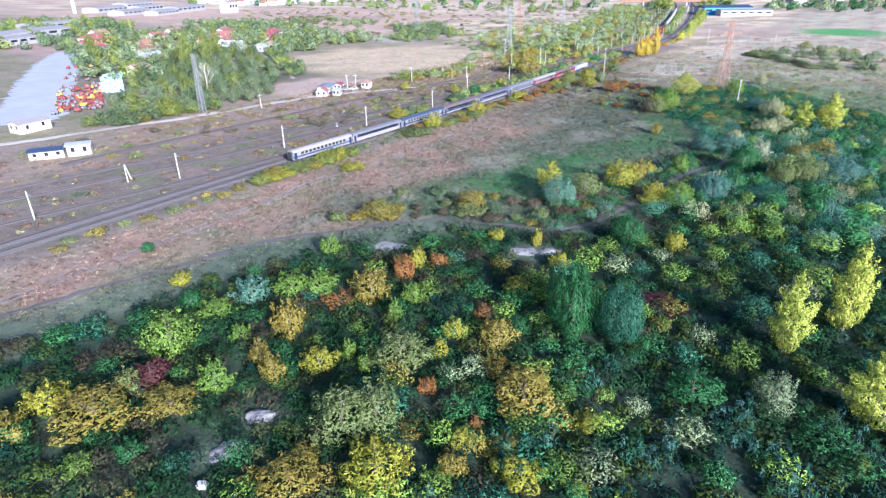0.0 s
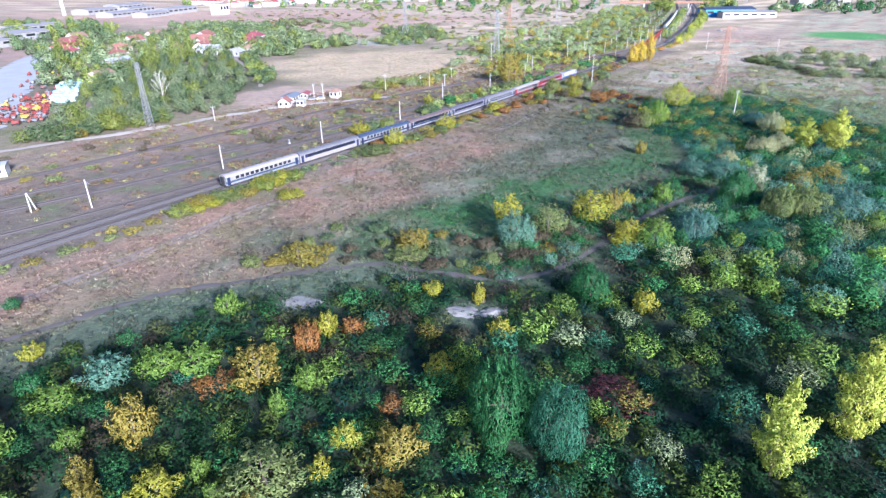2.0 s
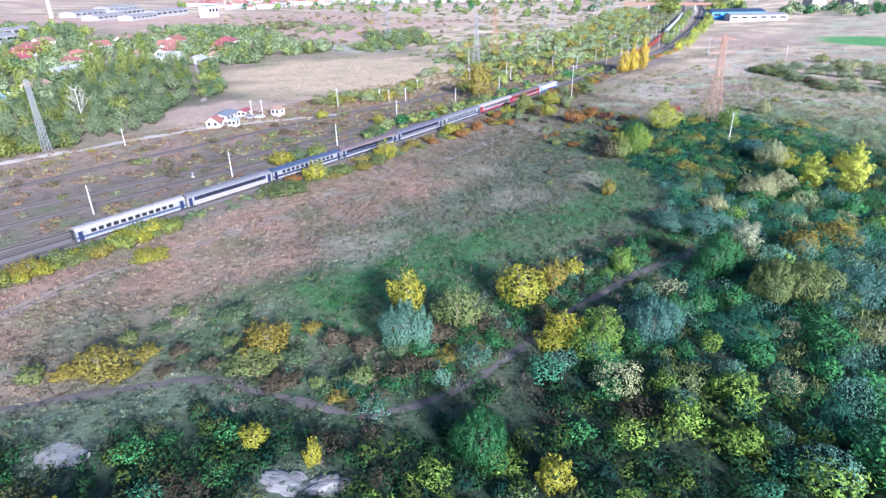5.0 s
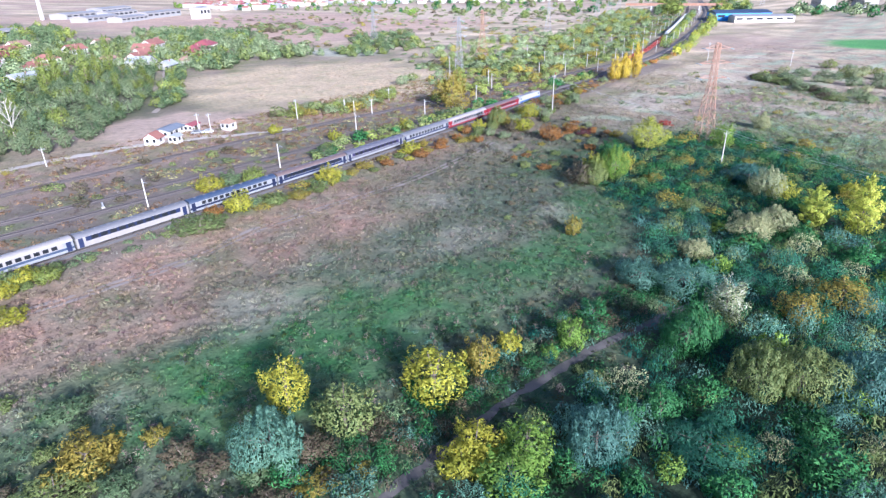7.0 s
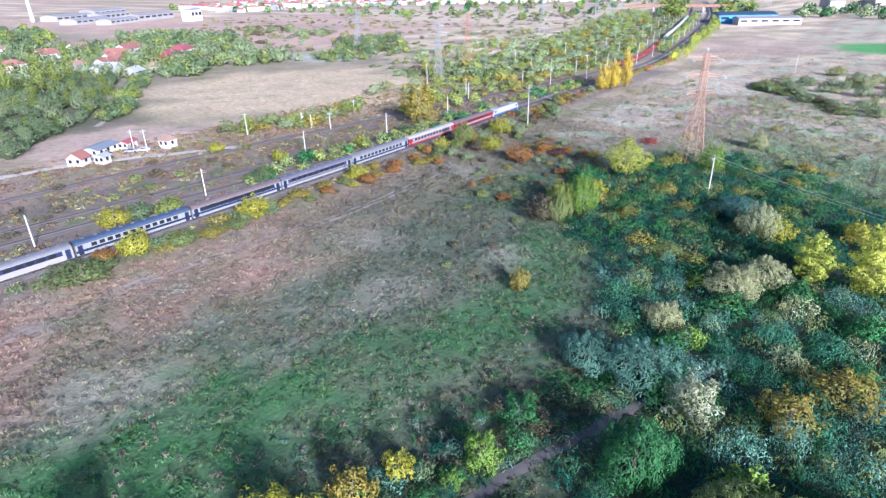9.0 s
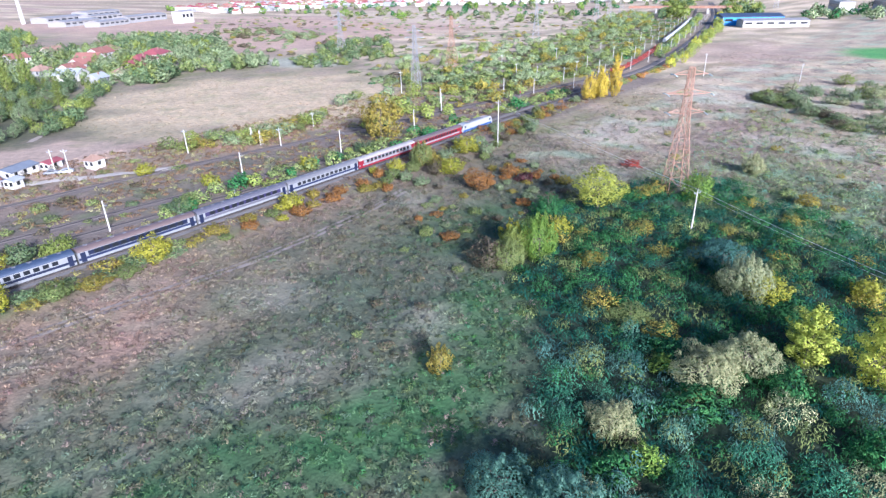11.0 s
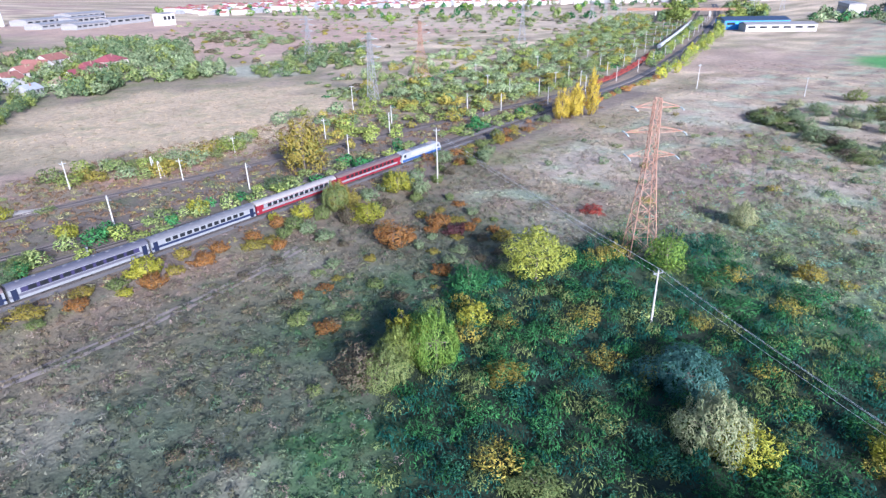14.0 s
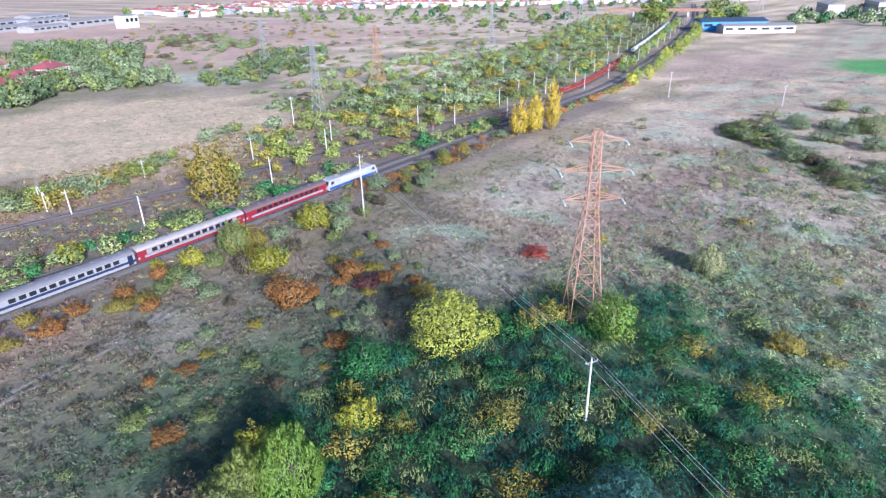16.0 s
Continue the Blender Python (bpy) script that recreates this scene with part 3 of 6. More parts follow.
def locomotive():
    root = thing("electric_locomotive", "white and blue electric locomotive at the head of the train", "locomotive")
    L, w = 9.6, 1.45
    side = [(-L, 1.0), (-L - 0.1, 1.9), (-L + 0.7, 3.5), (-L + 1.2, 3.75), (L - 1.2, 3.75), (L - 0.7, 3.5), (L + 0.1, 1.9), (L, 1.0)]
    bm = profile(bmesh.new(), [(a, b) for a, b in side], -w, w)
    bmesh.ops.rotate(bm, verts=bm.verts, matrix=Matrix.Rotation(radians(90), 3, "Z"))
    part("body", bm, M["loco_white"], root)
    for s in (-1, 1):
        x0, x1 = (w, w + 0.02) if s > 0 else (-w - 0.02, -w)
        part("stripe", boxed(x0, -L + 0.4, 1.05, x1, L - 0.4, 1.75), M["loco_blue"], root, "blue skirt panel")
        part("side_grille", boxed(x0, -5, 2.5, x1, 5, 3.2), M["sheet"], root)
        for y in (-L + 1.6, L - 1.6):
            part("cab_side_window", boxed(x0, y - 0.5, 2.4, x1, y + 0.5, 3.15), M["glass"], root)
        bm = boxed(-1.15, -0.03, 2.35, 1.15, 0.03, 3.3)
        bmesh.ops.rotate(bm, verts=bm.verts, matrix=Matrix.Rotation(radians(26 * s), 3, "X"), cent=(0, 0, 2.8))
        bmesh.ops.translate(bm, verts=bm.verts, vec=(0, s * (L - 0.25), 0))
        part("windscreen", bm, M["glass"], root)
        for bx in (-0.95, 0.95):
            bm = bmesh.new()
            rod(bm, (bx, s * (L + 0.02), 1.6), (bx, s * (L + 0.12), 1.6), 0.14, n=10)
            part("headlight", bm, M["insulator"], root)
        bogie(s * 5.2, root)
        bm = bmesh.new()
        y = s * 5.5
        for bx in (-0.6, 0.6):
            beam(bm, (bx, y, 3.8), (bx * 0.8, y - s * 1.1, 4.05), 0.07)
            beam(bm, (bx * 0.8, y - s * 1.1, 4.05), (bx, y + s * 0.4, 4.25), 0.07)
        beam(bm, (-0.9, y + s * 0.4, 4.25), (0.9, y + s * 0.4, 4.25), 0.08)
        part("pantograph", bm, M["rust_paint"], root, "folded pantograph")
    part("roof_box", boxed(-0.9, -4, 3.75, 0.9, 4, 3.98, 0.06), M["roof_grey"], root)
    part("underframe", boxed(-1.3, -L + 0.5, 0.6, 1.3, L - 0.5, 1.0), M["black"], root)
    return root


def on_track(key, y, z=0.0):
    x = float(track_x(key, y))
    slope = float(track_x(key, y + 8) - track_x(key, y - 8)) / 16
    return pose(x, y, z, 0, 0, -math.degrees(math.atan(slope)))


TAIL, PITCH = 113.0, 26.2
fleet = [
    coach("cream-white passenger coach with a pale roof, last of the train", "roof_pale", "cream", "white", "blue", 12, 1.1, "roof_blue"),
    coach("grey-roofed coach with a blue window band and cream skirt", "roof_grey", "blue", "cream", "blue", 10, 1.5, "cream"),
    coach("blue-roofed passenger coach, white window band over dark blue", "roof_blue", "white", "white", "navy", 12, 1.1, "navy"),
    coach("rusty-roofed coach with a blue window band above white", "roof_brown", "navy", "white", "navy", 11, 1.35, "blue"),
    coach("violet-grey coach with a purple window band, white below", "roof_violet", "purple", "white", "navy", 10, 1.4, "roof_violet"),
    coach("grey-roofed coach, white window band above a blue stripe", "roof_grey", "white", "white", "navy", 12, 1.15, "blue"),
    coach("pale-roofed coach, white window band above red", "roof_pale", "white", "red", "red", 12, 1.15, "white"),
    coach("red passenger coach with a dull red-brown roof", "roof_brown", "red", "red", "red", 12, 1.1, "white"),
]
for i, c in enumerate(fleet):
    c.matrix_world = on_track("main", TAIL + PITCH * (i + 0.5))
locomotive().matrix_world = on_track("main", TAIL + PITCH * 8 + 9.9)


def flat_wagon():
    root = thing("goods_wagon", "empty red open goods wagon with low sides and stakes", "goods wagon", "goods wagons on the siding")
    part("deck", boxed(-1.35, -6.6, 1.0, 1.35, 6.6, 1.3), M["wagon_red"], root)
    for s in (-1, 1):
        part("side", boxed(s * 1.4 - 0.05, -6.6, 1.3, s * 1.4 + 0.05, 6.6, 1.85), M["wagon_red"], root)
        part("end_wall", boxed(-1.35, s * 6.6 - 0.06, 1.3, 1.35, s * 6.6 + 0.06, 2.9), M["wagon_red"], root)
        for k in range(5):
            part("stake", boxed(s * 1.48 - 0.06, -5 + 2.5 * k - 0.06, 1.0, s * 1.48 + 0.06, -5 + 2.5 * k + 0.06, 2.7), M["wagon_red"], root)
        bogie(s * 4.6, root)
    return root


def tank_wagon():
    root = thing("tank_wagon", "pale grey tank wagon", "tank wagon", "tank wagons on the siding")
    bm = bmesh.new()
    rod(bm, (0, -5.9, 2.55), (0, 5.9, 2.55), 1.42, n=20)
    for s in (-1, 1):
        rod(bm, (0, s * 5.9, 2.55), (0, s * 6.25, 2.55), 1.42, 0.7, n=20)
    tank = part("tank", bm, M["tank_grey"], root)
    bm = bmesh.new()
    rod(bm, (0, 0, 3.9), (0, 0, 4.25), 0.4, n=12)
    part("dome", bm, M["tank_grey"], tank)
    part("walkway", boxed(-0.3, -3, 4.0, 0.3, -0.5, 4.06), M["rust_paint"], tank)
    part("underframe", boxed(-1.3, -6.5, 0.95, 1.3, 6.5, 1.2), M["black"], root)
    for s in (-1, 1):
        bogie(s * 4.4, root)
    return root


fw, tw = flat_wagon(), tank_wagon()
fw.matrix_world = on_track("goods", 490)
for i in range(1, 10):
    copy_thing(fw, on_track("goods", 490 + 14.0 * i))
tw.matrix_world = on_track("goods", 650)
for i in range(1, 17):
    copy_thing(tw, on_track("goods", 650 + 14.0 * i))


def catenary_mast(h, label):
    root = thing("catenary_mast", label, "mast", "catenary masts along the railway")
    bm = bmesh.new()
    rod(bm, (0, 0, -0.3), (0, 0, h), 0.21, 0.14, n=8)
    part("pole", bm, M["concrete"], root)
    bm = bmesh.new()
    beam(bm, (0, 0, h - 1.0), (2.6, 0, h - 0.7), 0.08)
    beam(bm, (0, 0, h - 0.1), (2.6, 0, h - 0.7), 0.06)
    part("bracket", bm, M["galv"], root)
    bm = bmesh.new()
    rod(bm, (0.4, 0, h - 0.98), (0.9, 0, h - 0.9), 0.1, n=8)
    part("insulator", bm, M["insulator"], root)
    return root


mast = catenary_mast(7.6, "concrete catenary mast with a steel bracket")
mast.matrix_world = pose(-160.8, 45.7, 0)
for x, y in ((-161.5, 84.6), (-162.5, 124), (-160.5, 162.5), (-160.5, 204), (-171.5, 246.5), (-168.5, 281.8), (-170.4, 319.7), (-183.6, 351), (-192.7, 361), (-183.4, 397), (-171.5, 405), (-161, 6)):
    copy_thing(mast, pose(x, y, gz(x, y)))
for i in range(16):
    y = 430 + 36 * i
    copy_thing(mast, pose(float(track_x("main", y)) - 9.5, y, 0))
    copy_thing(mast, pose(float(track_x("goods", y + 15)) - 7, y + 15, 0))
for i in range(10):
    y = 440 + 52 * i
    copy_thing(mast, pose(float(track_x("goods", y)) - 20, y, 0))


def concrete_pole(x, y, h, turn=0, twin=False):
    root = thing("utility_pole", "leaning twin concrete utility pole" if twin else "tall grey concrete utility pole", "utility pole")
    bm = bmesh.new()
    rod(bm, (0, 0, -0.3), (0.0, 0, h), 0.2, 0.12, n=10)
    p = part("pole", bm, M["concrete"], root)
    bm = bmesh.new()
    if twin:
        rod(bm, (0, 1.9, -0.3), (0, 0.3, h), 0.2, 0.12, n=10)
        part("stay_pole", bm, M["concrete"], root)
    else:
        beam(bm, (-0.9, 0, h - 0.5), (0.9, 0, h - 0.5), 0.12)
        beam(bm, (-0.9, 0, h - 0.5), (0, 0, h - 0.95), 0.07)
        part("crossarm", bm, M["galv"], root)
        for a in (-0.8, 0.8, 0):
            bm = bmesh.new()
            z = h if a == 0 else h - 0.44
            rod(bm, (a, 0, z), (a, 0, z + 0.25), 0.07, n=8)
            part("insulator", bm, M["insulator"], root)
    root.matrix_world = pose(x, y, gz(x, y), 0, 0, turn)
    return root


concrete_pole(-54.2, 285, 9.6, 60)
concrete_pole(-130, 317.5, 15.5, 20)
for x, y, h in ((-124.7, 503, 11.5), (-79, 508, 8.5), (-223, 160.6, 6), (-210.5, 250, 8), (-206.3, 300, 5.5), (-196.6, 331, 7.3), (-224.8, 369, 11), (-191.2, 274, 6.5), (-183.8, 469, 7.7), (-224, 515, 8.2), (-222, 213, 7.5), (-219, 216, 7.5), (-205, 440, 8), (-236, 470, 8), (-215, 560, 8)):
    concrete_pole(x, y, h, 50)
for x, y in ((-170.5, 73.8), (-206, 272), (-199, 271)):
    concrete_pole(x, y, 5.2, 30, True)


def wire(points, r, sag, label):
    line = []
    for a, b in zip(points, points[1:]):
        a, b = Vector(a), Vector(b)
        for k in range(0 if a == Vector(points[0]) else 1, 13):
            t = k / 12
            line.append(a.lerp(b, t) - Vector((0, 0, sag * 4 * t * (1 - t))))
    return tagged(part("overhead_wire", tube(line, r), M["wire"], None), label, "overhead wire")


# line over the concrete pole: along (0.87, -0.5)
for off in (-0.8, 0.0, 0.8):
    c = Vector((-54.2 + 0.5 * off, 285 + 0.87 * off, 9.5 if off else 9.95))
    wire([Vector((-130 + 0.4 * off, 317.5 + 0.7 * off, 14.2)), c, c + Vector((45, -27, 0))], 0.018, 0.5, "thin overhead wire carried by the concrete pole")


def lattice_pylon(x, y, h, foot, arms, material, label, turn=0.0, neck=1.0, bar=0.17, single=False):
    """A square steel lattice tower: four legs, crossed bracing, arms with strings of insulators."""
    root = thing("power_pylon", label, "power pylon", "power pylons")
    waist, top = 0.62 * h, min(0.55, neck)

    def half(z):
        return foot / 2 + (neck - foot / 2) * min(1, z / waist) + (0 if z < waist else (top - neck) * (z - waist) / (h - waist))
    levels = [0]
    while levels[-1] < h - 1.2:
        levels.append(levels[-1] + max(1.6, half(levels[-1]) * 1.7))
    levels[-1] = h
    for sx in (-1, 1):
        for sy in (-1, 1):
            part("leg", tube([(sx * half(a), sy * half(a), a - (0.3 if a == 0 else 0)) for a in levels], bar * 0.6, 4), material, root)
    cor = ((-1, -1), (1, -1), (1, 1), (-1, 1))
    for k in range(4):
        bm = bmesh.new()
        (ax, ay), (bx, by) = cor[k], cor[(k + 1) % 4]
        for a, b in zip(levels, levels[1:]):
            ha, hb = half(a), half(b)
            if single:
                for p, q in (((ax * ha, ay * ha, a), (bx * hb, by * hb, b)), ((bx * ha, by * ha, a), (ax * hb, ay * hb, b)), ((ax * hb, ay * hb, b), (bx * hb, by * hb, b))):
                    one = bmesh.new()
                    beam(one, p, q, bar * 0.5)
                    part("brace", one, material, root)
                continue
            beam(bm, (ax * ha, ay * ha, a), (bx * hb, by * hb, b), bar * 0.5)
            beam(bm, (bx * ha, by * ha, a), (ax * hb, ay * hb, b), bar * 0.5)
            beam(bm, (ax * hb, ay * hb, b), (bx * hb, by * hb, b), bar * 0.45)
        if not single:
            tagged(part("bracing", bm, material, root), kind="stuff")
    for z, l in arms:
        for s in (-1, 1):
            bm = bmesh.new()
            w = half(z)
            for sy in (-1, 1):
                beam(bm, (s * w, sy * w, z), (s * l, 0, z + 0.1), 0.11)
                beam(bm, (s * w, sy * w, z + 1.1), (s * l, 0, z + 0.1), 0.1)
            for q in (0.35, 0.7):
                beam(bm, (s * (w + (l - w) * q), w * (1 - q), z + 0.03), (s * (w + (l - w) * q), -w * (1 - q), z + 0.03), 0.08)
            arm = part("crossarm", bm, material, root)
            for sy in (-1, 1):
                bm = bmesh.new()
                for d in range(8):
                    rod(bm, (s * l, sy * (0.3 + 0.22 * d), z - 0.02 * d), (s * l, sy * (0.42 + 0.22 * d), z - 0.02 * d), 0.15, n=8)
                rod(bm, (s * l, 0, z), (s * l, sy * 2.1, z - 0.16), 0.04, n=6)
                part("insulator_string", bm, M["insulator"], arm)
    root.matrix_world = pose(x, y, gz(x, y), 0, 0, turn)
    return root


lattice_pylon(-67, 308.5, 31.5, 5.4, ((20.6, 4.6), (25.2, 5.4), (29.8, 4.2)), M["rust_paint"], "red and white lattice power pylon, rusty and faded, standing in scrub", 42, 0.9, 0.15, True)
lattice_pylon(-233.5, 389, 30.5, 4.2, ((20, 4), (24.5, 4.6), (28, 3)), M["galv"], "slim grey lattice power pylon", 20)
lattice_pylon(-264, 455, 30.5, 7, ((20, 4.6), (24.5, 5.4), (28.5, 4.2)), M["rust_paint"], "red and white lattice power pylon beyond the railway", 20)
lattice_pylon(-384.5, 468, 30, 6, ((20, 4), (24, 5), (27.5, 4)), M["galv"], "grey lattice power pylon on the fallow", 20)
lattice_pylon(-305, 618, 34, 6, ((22, 5), (26, 6), (30, 5)), M["galv"], "grey lattice power pylon in the distance", 20)
for x, y in ((-365, 846), (-352, 852), (-387, 960), (-262, 1105), (-240, 1140), (-275, 1130)):
    lattice_pylon(x, y, 36, 6, ((22, 5), (26, 6), (30, 5)), M["galv"], "grey lattice power pylon far off", 20)
lattice_pylon(-237, 140.7, 24, 2.2, (), M["galv"], "slim grey lattice floodlight mast at the edge of the wood", 10, 0.6, 0.14)


# ---- buildings ----
def house(label, w, d, h, roof_h, wall, roof, hip=False, windows=0, chimney=False, name="house", cat="house"):
    """A gabled or hipped house; w along x, d along y."""
    root = thing(name, label, cat)
    bm = bmesh.new()
    if hip:
        box(bm, -w / 2, -d / 2, -0.2, w / 2, d / 2, h)
    else:
        profile(bm, [(-w / 2, -0.2), (w / 2, -0.2), (w / 2, h), (0, h + roof_h * 0.94), (-w / 2, h)], -d / 2, d / 2)
    wl = part("wall", bm, M[wall], root)
    o = 0.45
    bm = bmesh.new()
    if hip:
        r = min(w, d) / 2 * 0.96
        lo = [bm.verts.new((sx * (w / 2 + o), sy * (d / 2 + o), h + 0.02)) for sx, sy in ((-1, -1), (1, -1), (1, 1), (-1, 1))]
        a, b = bm.verts.new((0, -d / 2 + r, h + roof_h)), bm.verts.new((0, d / 2 - r, h + roof_h))
        for f in ((lo[0], lo[1], a), (lo[1], lo[2], b, a), (lo[2], lo[3], b), (lo[3], lo[0], a, b), lo[::-1]):
            bm.faces.new(f)
    else:
        e = roof_h * o / (w / 2)
        profile(bm, [(-w / 2 - o, h - e), (0, h + roof_h), (w / 2 + o, h - e), (w / 2 + o, h - e + 0.22), (0, h + roof_h + 0.25), (-w / 2 - o, h - e + 0.22)], -d / 2 - o, d / 2 + o)
    rf = part("roof", bm, M[roof], root)
    if chimney:
        part("chimney", boxed(w * 0.15, -0.35, h + roof_h * 0.4, w * 0.15 + 0.6, 0.35, h + roof_h + 0.8), M["tiles_brown"], rf)
    for k in range(windows):
        y = -d / 2 + (k + 0.5) * d / windows
        for s in (-1, 1):
            x0, x1 = (w / 2, w / 2 + 0.03) if s > 0 else (-w / 2 - 0.03, -w / 2)
            part("window", boxed(x0, y - 0.55, h * 0.42, x1, y + 0.55, h * 0.85), M["glass"], wl)
    for k in range(2 if windows else 0):
        x = -w / 4 + k * w / 2
        part("window", boxed(x - 0.5, -d / 2 - 0.03, h * 0.42, x + 0.5, -d / 2, h * 0.85), M["glass"], wl)
    return root


def setp(ob, x, y, turn, s=1.0):
    ob.matrix_world = pose(x, y, gz(x, y), 0, 0, turn) @ Matrix.Scale(s, 4)
    return ob


# railway huts
setp(house("small white hut with a red tiled roof at the dirt road", 5.0, 4.6, 2.6, 1.7, "wall_white", "tiles", windows=1, name="hut", cat="hut"), -221, 195, 35)
setp(house("low white shed with a slate-blue roof joined to the huts", 6.0, 10, 2.5, 0.7, "wall_white", "slate", windows=3, name="shed", cat="shed"), -229, 205, 30)
setp(house("small white flat-roofed annex of the railway huts", 3.4, 3.4, 2.6, 0.4, "wall_white", "sheet", windows=1, name="shed", cat="shed"), -216.5, 200.5, 30)
setp(house("white lean-to with a crimson roof", 3.6, 5.5, 2.4, 0.6, "wall_white", "tiles_crimson", windows=1, name="shed", cat="shed"), -230, 214.5, 30)
setp(house("little white guard hut with a brown tiled hip roof", 4.2, 4.2, 2.7, 1.6, "wall_white", "tiles_brown", hip=True, windows=1, name="hut", cat="hut"), -218.8, 223.5, 20)
setp(house("low white railway building with a flat slate-blue roof", 6.0, 10, 2.6, 0.4, "wall_white", "roof_blue", windows=3, name="shed", cat="shed"), -219, 72, -30)
setp(house("low white railway building with a flat roof", 5, 7, 3.6, 0.4, "wall_white", "sheet", windows=2, name="shed", cat="shed"), -214, 80, -30)
setp(house("white shed with a pale roof at the yard", 7, 12, 3.5, 1.0, "wall_cream", "roof_pale", windows=2, name="shed", cat="shed"), -265, 84, 10)


def parked_car(x, y, turn, key, label):
    root = thing("parked_car", label, "car")
    side = [(-2.1, 0.35), (-2.1, 0.85), (-1.35, 0.98), (-0.75, 1.42), (0.9, 1.45), (1.75, 0.98), (2.1, 0.9), (2.1, 0.35)]
    bm = profile(bmesh.new(), side, -0.85, 0.85)
    part("body", bm, M[key], root)
    for y0, y1 in ((-0.862, -0.8), (0.8, 0.862)):
        part("side_window", profile(bmesh.new(), [(-1.1, 1.02), (-0.7, 1.36), (0.85, 1.38), (1.4, 1.02)], y0, y1), M["glass"], root)
    for wx in (-1.3, 1.3):
        for wy in (-0.78, 0.78):
            bm = bmesh.new()
            rod(bm, (wx, wy - 0.1, 0.32), (wx, wy + 0.1, 0.32), 0.32, n=12)
            part("wheel", bm, M["rubber"], root)
    root.matrix_world = pose(x, y, gz(x, y), 0, 0, turn)


parked_car(-222.5, 212, 60, "white", "white car parked beside the railway huts")
parked_car(-220.5, 215.5, 60, "tank_grey", "silver car parked beside the railway huts")
parked_car(-421, 305, 45, "white", "white car on the village street")
parked_car(-436, 314, 45, "tank_grey", "grey car on the village street")

# village
for x, y, t, w, d, h, r, wall, roof, hip in (
        (-478, 316, 35, 9, 14, 3.8, 3.2, "wall_white", "tiles", False), (-452, 300, 35, 9, 12, 3.6, 3.2, "wall_cream", "tiles", False),
        (-500, 330, 125, 9, 15, 4.2, 3.2, "wall_white", "tiles", False), (-430, 292, 125, 10, 13, 3.4, 2.8, "wall_white", "sheet", False),
        (-470, 288, 35, 8, 11, 3.2, 2.6, "wall_grey", "tiles_brown", True), (-520, 345, 35, 10, 16, 5.2, 3.2, "wall_white", "tiles", False),
        (-452, 345, 35, 11, 18, 4.2, 3.6, "wall_cream", "tiles_crimson", True), (-430, 330, 35, 9, 13, 3.6, 3.2, "wall_white", "tiles_crimson", False),
        (-412, 314, 35, 7, 9, 3.0, 2.4, "wall_white", "tiles_brown", True), (-478, 368, 35, 12, 17, 4.6, 3.6, "wall_cream", "tiles_crimson", True),
        (-470, 240, 20, 9, 12, 3.6, 2.8, "wall_white", "tiles", True), (-548, 240, 30, 12, 22, 4.5, 4, "wall_white", "tiles_crimson", True),
        (-545, 362, 35, 10, 15, 4.4, 3.2, "wall_cream", "tiles_brown", True), (-402, 296, 35, 7, 9, 3, 2.2, "wall_grey", "sheet", False), (-505, 260, 20, 9, 13, 3.6, 3, "wall_cream", "tiles", True),
        (-560, 300, 20, 9, 13, 3.6, 3, "wall_white", "tiles", False), (-590, 335, 20, 9, 13, 3.6, 3, "wall_cream", "tiles_brown", False),
        (-600, 262, 25, 10, 22, 4, 3, "wall_white", "tiles", True), (-640, 285, 25, 9, 14, 4, 3, "wall_cream", "tiles_brown", False), (-430, 222, 20, 8, 16, 3, 1.6, "wall_white", "sheet", False), (-380, 188, 20, 7, 10, 3, 1.6, "wall_cream", "tiles_brown", False), (-520, 228, 25, 8, 12, 3.4, 2.6, "wall_white", "tiles_crimson", True)):
    setp(house({"tiles": "village house with white walls and a red tiled roof", "sheet": "village house with a grey sheet roof", "tiles_brown": "village house with a brown tiled roof", "tiles_crimson": "large village house with a crimson roof"}[roof], w * 1.2, d * 1.2, h * 1.1, r * 1.1, wall, roof, hip, 4, True), x, y, t)

# town on the horizon
kinds = [house(f"distant town house with {a} walls and {b} roof", w, d, h, r, wl, rf, hp, 0) for a, b, w, d, h, r, wl, rf, hp in (
    ("white", "a red tiled", 10, 14, 5.5, 3.4, "wall_white", "tiles", False), ("cream", "a brown", 11, 13, 6, 3.6, "wall_cream", "tiles_brown", True),
    ("white", "a crimson", 10, 12, 7, 3.2, "wall_white", "tiles_crimson", True), ("grey", "a grey sheet", 12, 16, 5, 2.4, "wall_grey", "sheet", False),
    ("white", "a red hipped", 12, 12, 8, 3.4, "wall_white", "tiles", True))]
r2 = random.Random(5)
spots = []
for i in range(6000):
    u = r2.uniform(-1300, -330)
    v = 790 + (u + 1250) * 0.72 + 620 * r2.random() ** 1.5
    if u < -1000:
        v = r2.uniform(770, 1500)
    x, y = u + r2.uniform(-20, 20), v + r2.uniform(-20, 20)
    if abs(x - float(track_x("main", y))) < 60 or y > 1800:
        continue
    if any((x - p) ** 2 + (y - q) ** 2 < 17 ** 2 for p, q in spots):
        continue
    spots.append((x, y))
    if len(spots) > 640:
        break
spots.sort(key=lambda p: math.hypot(p[0] + 15, p[1] - 115))
rows_v, rows_f, base_n = {}, {}, {}
